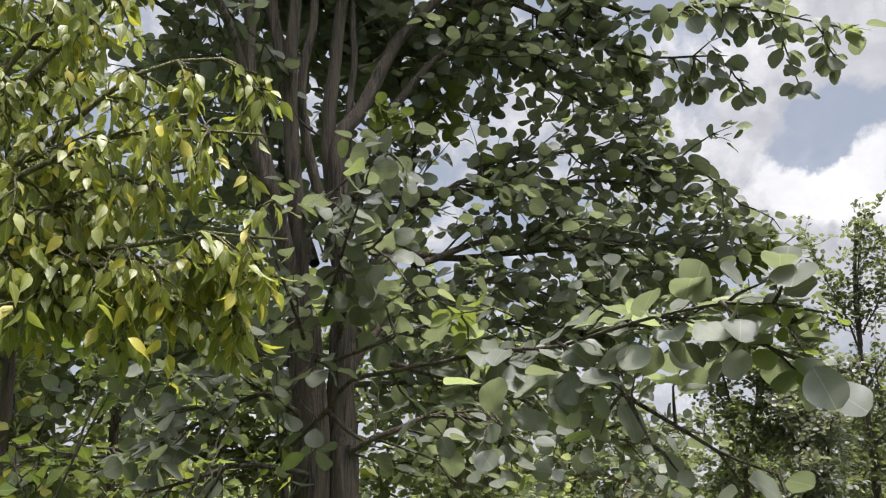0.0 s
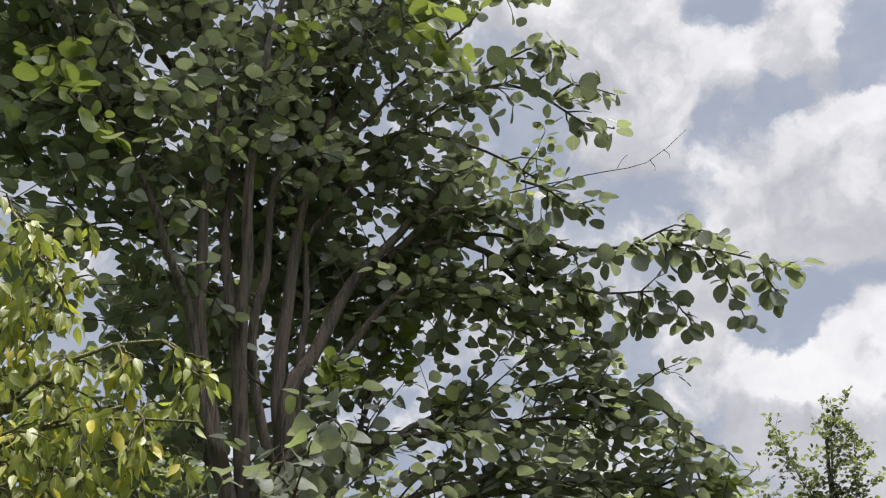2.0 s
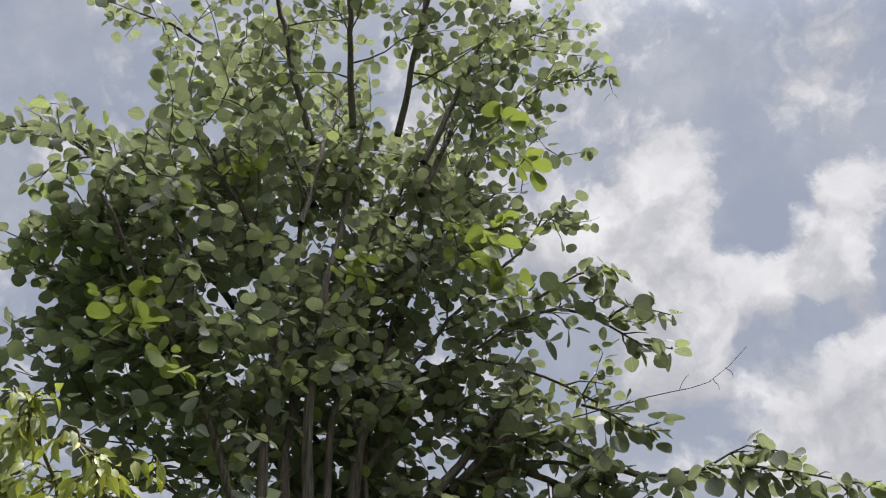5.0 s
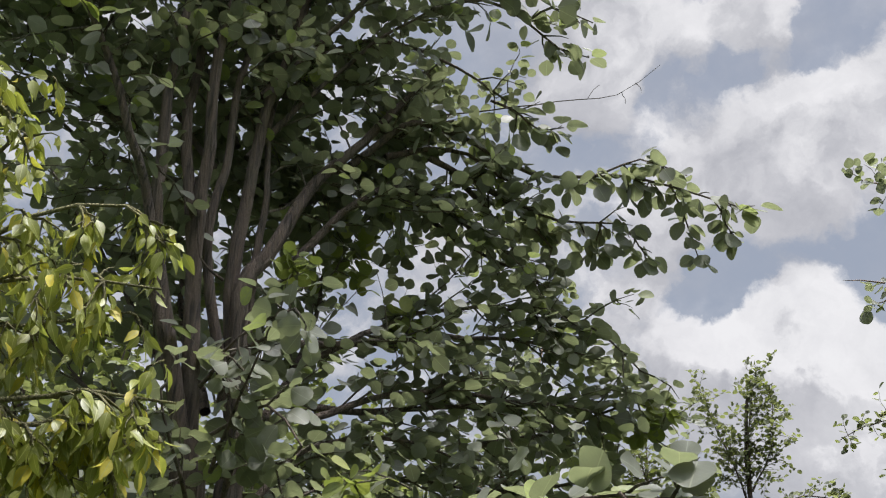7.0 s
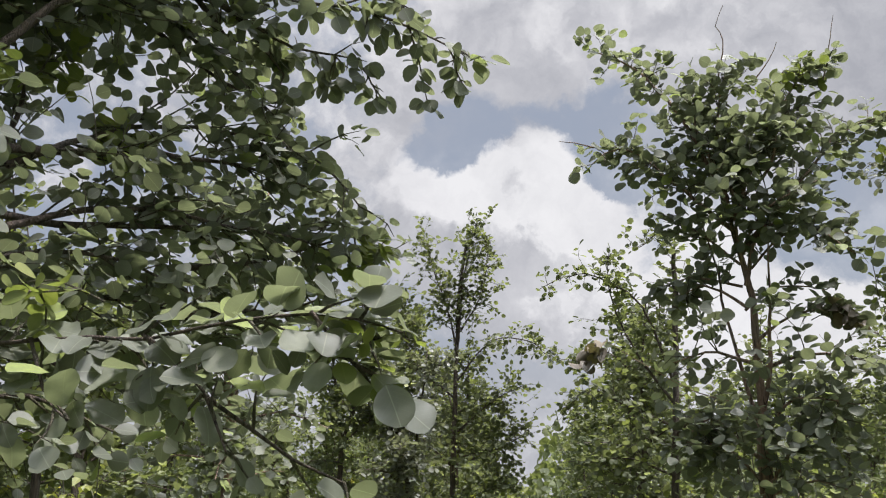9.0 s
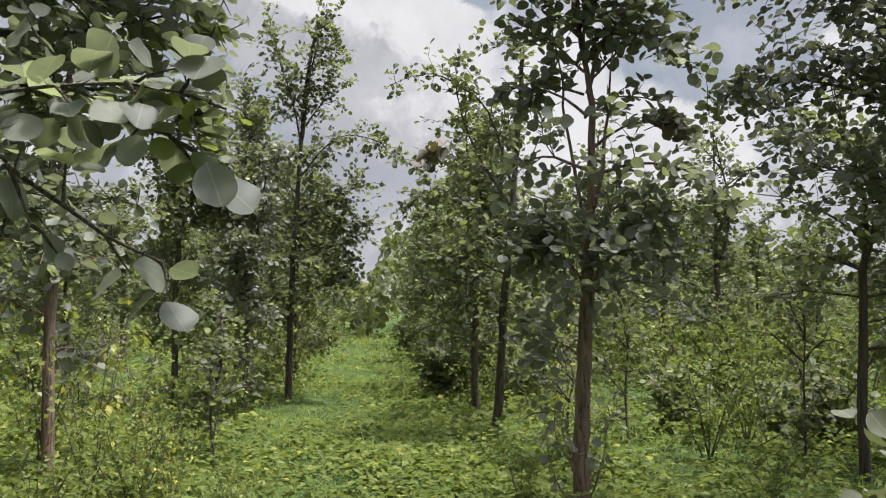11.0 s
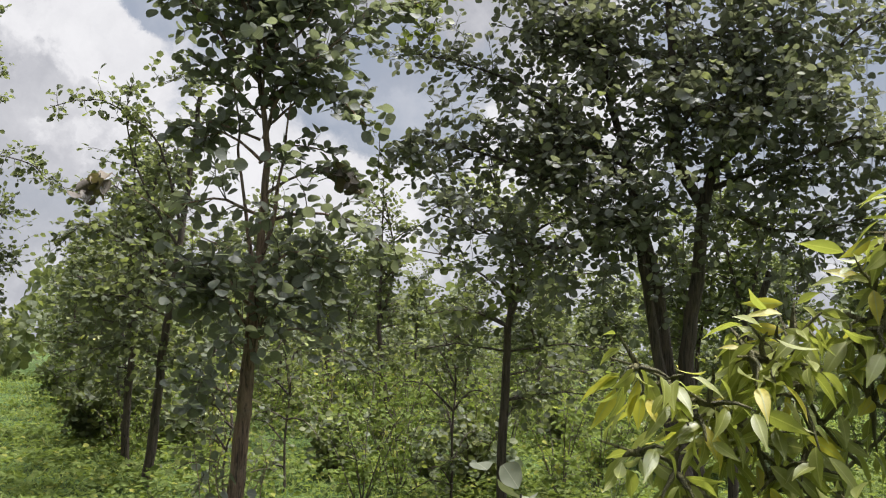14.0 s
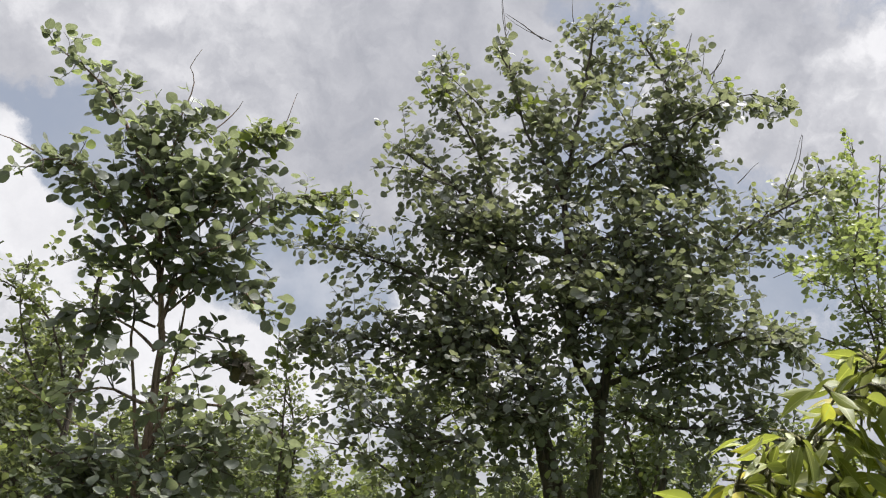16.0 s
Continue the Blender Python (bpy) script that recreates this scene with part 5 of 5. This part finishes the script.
    for pts in ((V(4.90, 5.03, 5.05), V(5.10, 4.82, 5.18), V(5.29, 4.61, 5.25), V(5.45, 4.43, 5.10)),
                (V(3.76, 6.14, 5.29), V(3.50, 6.29, 5.61), V(3.34, 6.37, 5.71)),
                (V(3.53, 6.27, 4.61), V(3.19, 6.45, 4.74), V(2.91, 6.58, 4.74)),
                (V(3.97, 6.13, 5.79), V(3.90, 6.17, 5.95), V(3.94, 6.15, 6.08))):
        line = t.stem(pts, 0.008, 0.002, wiggle=0.004)
        t.spray(line, 8, 0.13, gap=0.06, size=0.08, start=0.35, up=0.1, sub=0, face=0.7)
    for pts, size, count in (((V(2.68, 7.10, 4.16), V(2.81, 7.05, 4.33), V(2.85, 7.04, 4.43)), 0.07, 5), ((V(3.61, 6.91, 5.56), V(3.68, 6.88, 5.69), V(3.72, 6.85, 5.72)), 0.07, 3),
                             ((V(4.19, 6.46, 5.54), V(4.24, 6.43, 5.63), V(4.28, 6.41, 5.66)), 0.07, 3), ((V(2.51, 6.95, 3.32), V(2.42, 6.98, 3.27), V(2.39, 6.99, 3.17)), 0.07, 5),
                             ((V(5.35, 5.84, 6.13), V(5.43, 5.76, 6.24), V(5.46, 5.73, 6.26)), 0.06, 3), ((V(5.56, 5.35, 5.63), V(5.60, 5.32, 5.74), V(5.62, 5.30, 5.79)), 0.06, 2)):
        t.shoot(pts, size, count, 0.28, 0.06)
    t.finish("spreading_tree", "broad dark-crowned tree with several stems and dense round leaves", "tree", "", ROUND_MID, CANOPY, BARK, 300, (2.0, 4.0, 4.0), 12,
             ROUND_FINE)


spreading_tree()


# ---- trees of the rows ----
def row_tree(place, seed, height, spread, bare=0.6, size=0.074, mat=None, label="", single=0, lean=(0.0, 0.0), dense=1.0, name="row_tree", thick=0.055,
             bark=None, forks=2):
    """A plantation tree: one straight stem, forked above, with leafy limbs from a third of its height up."""
    mat, bark = mat or ROWS, bark or BARK
    t = Plant(place, seed, True)
    rng, b = t.rng, np.array(place, float)
    mid = b + np.array((lean[0] * 0.5, lean[1] * 0.5, height * 0.45))
    line = t.stem((b, b * 0.5 + mid * 0.5 + rng.normal(0, 0.04, 3) * (1, 1, 0), mid), thick, thick * 0.7, "trunk")
    leaf = dict(gap=0.064, size=size, face=0.7, lie=(0.0, 0.0, 1.0))
    for k in range(forks):
        ang = rng.uniform(0, 6.28) + 6.28 * k / forks
        top = b + np.array((lean[0] + 0.28 * spread * math.cos(ang), lean[1] + 0.28 * spread * math.sin(ang), height * rng.uniform(0.85, 1.0)))
        lead = t.stem((mid, mid * 0.55 + top * 0.45 + rng.normal(0, 0.1, 3), top), thick * 0.6, 0.008)
        t.spray(lead, int(24 * dense), 0.45, start=0.15, up=0.3, sub=1, **leaf)
        for f in np.linspace(0.05, 0.75, 5):
            p = lead[int(f * (len(lead) - 1))]
            ang = rng.uniform(0, 6.28)
            reach = spread * (0.75 - 0.45 * f) * rng.uniform(0.7, 1.2)
            end = p + np.array((math.cos(ang) * reach, math.sin(ang) * reach, rng.uniform(-0.1, 0.5)))
            limb = t.stem((p, p * 0.5 + end * 0.5 + np.array((0, 0, 0.12)), end), 0.016, 0.004)
            t.spray(limb, int(13 * dense), 0.36, start=0.2, up=0.15, sub=1, **leaf)
    for f in np.linspace(bare, 0.97, 6):
        p = line[int(f * (len(line) - 1))]
        ang = rng.uniform(0, 6.28)
        end = p + np.array((math.cos(ang) * spread * 0.7, math.sin(ang) * spread * 0.7, rng.uniform(-0.2, 0.3)))
        limb = t.stem((p, p * 0.5 + end * 0.5 + np.array((0, 0, 0.1)), end), 0.012, 0.004)
        t.spray(limb, int(11 * dense), 0.34, start=0.25, up=0.1, sub=1, **leaf)
    return t.finish(name, label or "plantation tree with a bare lower stem and dull green crown", "tree", "trees of the plantation rows", DISC, mat, bark, single,
                    (0.0, 3.0, 2.5), 8, ROUND_MID)


def fitted_tree(place, seed, trunk, limbs, thick, size, label, single=0, dense=1.0, mat=None):
    """A row tree whose stem and main limbs are given."""
    t = Plant(place, seed)
    t.stem((t.place, *trunk), thick, thick * 0.4, "trunk")
    for pts, r0, count, length in limbs:
        line = t.stem(pts, r0, 0.004)
        t.spray(line, int(count * dense), length, gap=0.064, size=size, start=0.12, up=0.15, sub=1, face=0.7, lie=(0.0, 0.0, 1.0))
        t.leafy(line[len(line) // 2:], 0.08, size, face=0.85)
    t.finish("row_tree", label, "tree", "trees of the plantation rows", DISC, mat or ROWS, BARK, single, (0.0, 3.0, 2.5), 8, ROUND_MID)


def tall_tree():
    fitted_tree((-1.65, 14.72, 0.0), 54, (V(-1.64, 14.72, 0.94), V(-1.56, 14.73, 3.26), V(-1.45, 14.74, 4.84), V(-1.32, 14.75, 5.89)), (
        (((V(-1.50, 14.73, 4.18), V(-1.41, 14.74, 5.12), V(-1.27, 14.75, 5.79), V(-1.13, 14.77, 6.23))), 0.025, 26, 0.55),
        (((V(-1.50, 14.73, 4.00), V(-1.77, 14.70, 4.93), V(-1.96, 14.68, 5.59), V(-2.06, 14.67, 6.06))), 0.02, 22, 0.55),
        (((V(-1.45, 14.74, 4.37), V(-1.04, 14.77, 5.13), V(-0.95, 14.78, 5.99))), 0.016, 18, 0.5),
        (((V(-1.54, 14.73, 3.54), V(-0.94, 14.58, 4.15), V(-0.39, 14.30, 4.10), V(-0.03, 14.01, 3.78), V(0.32, 13.80, 3.69))), 0.018, 24, 0.3),
        (((V(-1.56, 14.73, 3.26), V(-2.19, 14.45, 3.96), V(-2.46, 14.40, 5.05))), 0.018, 26, 0.6),
        (((V(-1.58, 14.73, 2.72), V(-1.02, 14.47, 3.14), V(-0.48, 14.40, 3.40))), 0.016, 26, 0.6),
        (((V(-1.60, 14.72, 2.36), V(-0.93, 14.48, 2.43), V(-0.40, 14.40, 2.68))), 0.016, 26, 0.6),
        (((V(-1.59, 14.72, 2.18), V(-2.16, 14.35, 2.70), V(-2.66, 14.17, 2.86))), 0.016, 26, 0.6),
        (((V(-1.61, 14.72, 1.56), V(-1.11, 14.47, 1.82), V(-0.58, 14.40, 1.90))), 0.014, 22, 0.5),
        (((V(-1.61, 14.72, 1.47), V(-1.97, 14.38, 1.65), V(-2.30, 14.23, 1.57))), 0.014, 18, 0.5),
        (((V(0.43, 13.80, 3.61), V(0.55, 13.79, 3.74), V(0.58, 13.79, 3.90))), 0.005, 10, 0.10),
        (((V(0.32, 13.80, 3.69), V(0.39, 13.80, 3.64), V(0.48, 13.80, 3.66))), 0.005, 3, 0.08)), 0.06, 0.078,
        "tall narrow row tree with a ragged top and one long branch", 0, 1.9)


def ragged_tree():
    fitted_tree((1.2, 10.9, 0.0), 61, (V(1.24, 10.83, 0.94), V(1.31, 10.82, 2.41), V(1.43, 10.81, 3.62), V(1.48, 10.80, 4.58)), (
        (((V(1.37, 10.81, 2.95), V(1.10, 10.84, 3.88), V(0.56, 10.89, 4.28), V(0.16, 10.90, 4.28), V(-0.12, 10.90, 4.15))), 0.022, 26, 0.26),
        (((V(1.35, 10.82, 2.74), V(0.92, 10.86, 3.40), V(0.70, 10.88, 4.05), V(0.74, 10.87, 4.60))), 0.02, 26, 0.42),
        (((V(1.42, 10.81, 3.35), V(1.49, 10.80, 4.17), V(1.40, 10.81, 4.78), V(1.07, 10.80, 4.58))), 0.02, 26, 0.4),
        (((V(1.32, 10.82, 2.47), V(0.80, 10.67, 2.70), V(0.41, 10.59, 2.86), V(0.16, 10.60, 2.72))), 0.018, 28, 0.5),
        (((V(1.30, 10.82, 2.34), V(1.65, 10.57, 2.67), V(1.94, 10.42, 2.93))), 0.016, 22, 0.45),
        (((V(1.28, 10.82, 1.94), V(0.82, 10.57, 2.11), V(0.37, 10.49, 2.08))), 0.016, 28, 0.5),
        (((V(1.28, 10.82, 1.94), V(1.65, 10.47, 2.07), V(1.89, 10.33, 2.02))), 0.016, 22, 0.45),
        (((V(1.25, 10.83, 1.47), V(0.84, 10.57, 1.59), V(0.52, 10.49, 1.52))), 0.014, 22, 0.42),
        (((V(1.24, 10.83, 1.34), V(1.55, 10.49, 1.42), V(1.80, 10.35, 1.24))), 0.012, 16, 0.4)), 0.06, 0.076,
        "row tree with a forked ragged crown and reaching side branch", 200, 1.15)


tall_tree()
ragged_tree()
# the row on the far side of the path
row_tree((-2.85, 7.9, 0), 51, 5.2, 1.3, 0.6, 0.085, ROUND, single=200, dense=1.1, label="row tree with light brown stem and round green leaves", bark=RED_BARK)
row_tree((-3.15, 13.6, 0), 52, 5.6, 1.4, 0.5, dense=2.3)
row_tree((-2.16, 13.66, 0), 57, 4.1, 1.3, 0.3, mat=CANOPY, dense=2.0, label="low dark row tree with dense foliage beside the path")
row_tree((-2.75, 16.4, 0), 53, 5.2, 1.5, 0.35, dense=2.5)
row_tree((-1.95, 18.6, 0), 56, 5.2, 1.5, 0.3, dense=2.2)
row_tree((-2.4, 20.6, 0), 55, 5.2, 1.7, 0.2, dense=2.0)
# the row beside the slender tree
row_tree((1.10, 12.3, 0), 62, 4.6, 1.3, 0.6, dense=1.3)
row_tree((1.2, 14.4, 0), 63, 4.2, 1.3, 0.5, dense=1.4)
row_tree((4.3, 8.3, 0), 64, 4.3, 1.7, 0.6, single=200, dense=1.3, label="dark row tree with a low wide crown")
row_tree((5.2, 13.5, 0), 65, 4.4, 1.4, 0.7, lean=(-0.8, 0.2), thick=0.05, label="leaning row tree with a dark stem")
row_tree((3.2, 15.5, 0), 66, 4.6, 1.4, 0.65)
row_tree((9.75, 6.75, 0), 67, 7.2, 2.3, 0.3, mat=PALE_GREEN, label="light green tree at the edge of the plantation", dense=1.7, forks=3, thick=0.035)

for seed, place, high in ((95, (4.1, 9.1, 0), 2.3), (96, (1.75, 9.0, 0), 1.9), (97, (2.7, 10.6, 0), 2.4), (98, (-1.75, 9.3, 0), 1.8)):
    row_tree(place, seed, high, 0.7, 0.35, 0.062, label="thin young sapling with a dark stem and sparse leaves", dense=0.45, name="sapling", thick=0.016, forks=1)
KIND_PLACES = ((5.2, 17.6, 0), (9.2, 10.4, 0), (-6.7, 11.6, 0), (1.3, 16.6, 0))
kinds = [row_tree(KIND_PLACES[i], 70 + i, 4.6 + 0.4 * i, 1.5 + 0.12 * i, 0.45, 0.10, WOODS if i % 2 else ROWS, dense=1.15) for i in range(4)]
for n, (x, y, s) in enumerate(((-5.4, 6.4, 1.0), (-4.4, 7.6, 0.95), (-6.4, 5.2, 1.05), (-7.2, 7.0, 1.1), (-4.9, 9.2, 1.0), (-7.5, 4.9, 0.9), (-8.4, 6.0, 1.0))):
    copy_thing(kinds[n % 4], pose(x, y, 0, 1, -2, 71 * n) @ Matrix.Diagonal((s, s, s, 1)))
rng = rng_of(77)
for x in (-10.6, -6.7, -2.6, 1.2, 5.1, 9.1, 13.2, 17.4, 21.5):
    y = {-2.6: 23.0, 1.2: 18.5, 5.1: 20.0}.get(x, 9.5 if x > 5 else 3.2)
    y += rng.uniform(0, 2)
    while y < 35:
        if abs(x) < (y + 10) * 0.95:
            s = rng.uniform(0.82, 1.15)
            m = pose(x + rng.normal(0, 0.25), y, 0, rng.normal(0, 2), rng.normal(0, 2), rng.uniform(0, 360)) @ Matrix.Diagonal((s, s, s * rng.uniform(0.85, 1.05), 1))
            copy_thing(kinds[rng.integers(4)], m)
        y += rng.uniform(2.1, 3.6) + (1.2 if abs(x) > 9 else 0)


# ---- undergrowth ----
def shrub(place, seed, height, spread, mat, size, label, template=None, stems=6, hang=0.3, single=0, name="shrub", dense=1.0):
    t = Plant(place, seed, True)
    rng, b = t.rng, np.array(place, float)
    for k in range(stems):
        ang = 6.28 * k / stems + rng.uniform(-0.4, 0.4)
        h = height * rng.uniform(0.6, 1.0)
        end = b + np.array((math.cos(ang) * spread * rng.uniform(0.3, 1), math.sin(ang) * spread * rng.uniform(0.3, 1), h))
        line = t.stem((b + rng.normal(0, 0.03, 3) * (1, 1, 0), b * 0.5 + end * 0.5 + np.array((0, 0, 0.12 * h)), end), 0.009, 0.003, "stem", 0.008)
        t.spray(line, int(9 * dense), 0.28, size * 0.75, size, start=0.25, up=0.2, sub=1, face=0.7, hang=hang)
    return t.finish(name, label, "shrub", "undergrowth of the plantation", template or KITE, mat, TWIG, single, crown_name="foliage", sides=6)


bush = shrub((3.2, 9.4, 0), 81, 1.5, 0.7, WEED, 0.075, "light green leafy weed between the trees")
thin = shrub((-3.9, 10.2, 0), 82, 1.9, 0.6, LIME, 0.075, "thin yellow-green sapling between the trees", KITE, 5, 0.9, dense=0.7)
dark = shrub((3.55, 11.6, 0), 83, 0.85, 0.6, WOODS, 0.10, "dense dark round-leaved shrub on the grass", DISC, 9, 0.1)
brown = shrub((-4.3, 12.8, 0), 84, 1.1, 0.5, DRY, 0.06, "withered brown weed among the grass", KITE, 5, 0.5, dense=0.6)
for src, x, y, s in ((dark, -2.45, 12.4, 0.8), (bush, -2.3, 6.2, 0.6), (bush, -3.4, 9.2, 1.1), (thin, -3.6, 7.0, 1.2), (thin, -4.6, 8.4, 1.3), (bush, -4.2, 6.4, 0.9),
                     (brown, -3.0, 11.0, 1.0), (bush, 3.9, 10.2, 1.0), (bush, 6.4, 9.8, 1.0), (bush, 1.7, 8.2, 0.7), (bush, 0.95, 7.0, 0.5), (bush, -2.2, 9.6, 0.8),
                     (bush, -3.3, 5.0, 0.7), (thin, -5.2, 5.8, 1.5), (bush, -2.0, 12.0, 0.8), (bush, 5.0, 10.5, 1.1), (bush, 6.0, 7.6, 0.9), (bush, 5.4, 9.0, 1.1),
                     (bush, 3.0, 7.2, 0.45), (bush, 4.6, 6.9, 0.7), (thin, 2.2, 12.6, 0.9), (dark, 2.0, 14.0, 1.3), (brown, -4.0, 12.0, 1.2), (bush, -2.4, 17.5, 1.3), (thin, -1.5, 6.4, 0.4), (bush, -1.2, 6.9, 0.4),
                     (bush, -1.8, 7.4, 0.5), (thin, -0.95, 6.1, 0.32), (bush, -2.0, 6.0, 0.5), (thin, -2.1, 8.2, 0.5), (thin, -1.6, 7.0, 0.38), (bush, -1.35, 5.7, 0.35), (thin, -3.3, 3.5, 1.0), (thin, -3.9, 3.3, 1.1),
                     (bush, -3.4, 4.4, 1.2), (bush, -4.3, 4.3, 1.4), (thin, -3.0, 4.4, 1.1), (bush, -4.9, 4.8, 1.5), (thin, -4.5, 3.7, 1.3), (bush, -2.7, 5.2, 1.0), (bush, -1.9, 6.8, 0.7), (thin, -2.3, 7.3, 0.9), (bush, -2.2, 8.9, 0.8),
                     (thin, -5.4, 4.2, 1.5), (bush, -5.8, 5.4, 1.6), (bush, -3.8, 5.6, 1.2), (bush, -4.95, 3.5, 1.7), (bush, -4.7, 3.9, 1.8),
                     (bush, -5.15, 3.2, 1.8), (thin, -6.2, 4.4, 1.7), (bush, -6.35, 4.1, 2.0), (bush, -5.9, 4.8, 1.9), (bush, -6.7, 4.9, 2.0)):
    copy_thing(src, pose(x, y, 0, 0, 0, 97 * x + 31 * y) @ Matrix.Diagonal((s, s, s, 1)))
for x0 in (-6.5, -2.7, 1.3, 5.2, 9.0, 12.8):
    for i in range(34):
        y = rng.uniform(8.5 if x0 > 4 else 4.0 if x0 < -4 else 12, 36)
        s = rng.uniform(0.6, 1.3)
        src = (bush, thin, bush, dark, bush, bush)[rng.integers(6)]
        copy_thing(src, pose(x0 + rng.normal(0, 0.5), y, 0, 0, 0, rng.uniform(0, 360)) @ Matrix.Diagonal((s, s, s, 1)))


# ---- far woods that close the rows ----
def far_woods():
    rng = rng_of(91)
    n = 36000
    ang = rng.uniform(radians(-75), radians(85), n)
    dist = 37 + 30 * rng.random(n) ** 1.5
    x, y = np.sin(ang) * dist, np.cos(ang) * dist
    crest = 3.9 + 0.9 * np.sin(ang * 23) + 0.7 * np.sin(ang * 61 + 1) + 0.5 * np.sin(ang * 131 + 2)
    z = rng.random(n) ** 0.8 * crest
    head = rng.normal(0, 1, (n, 3)) + np.array((0, 0, -0.4))
    normal = rng.normal(0, 0.8, (n, 3)) + np.array((0, 0, 0.8))
    me = leaf_mesh("far_woods", DISC, np.stack([x, y, z], -1), head, normal, rng.uniform(0.25, 0.5, n), WOODS)
    tagged(new("far_woods", me), "green wood closing the view behind the rows", "woods", kind="stuff")


far_woods()
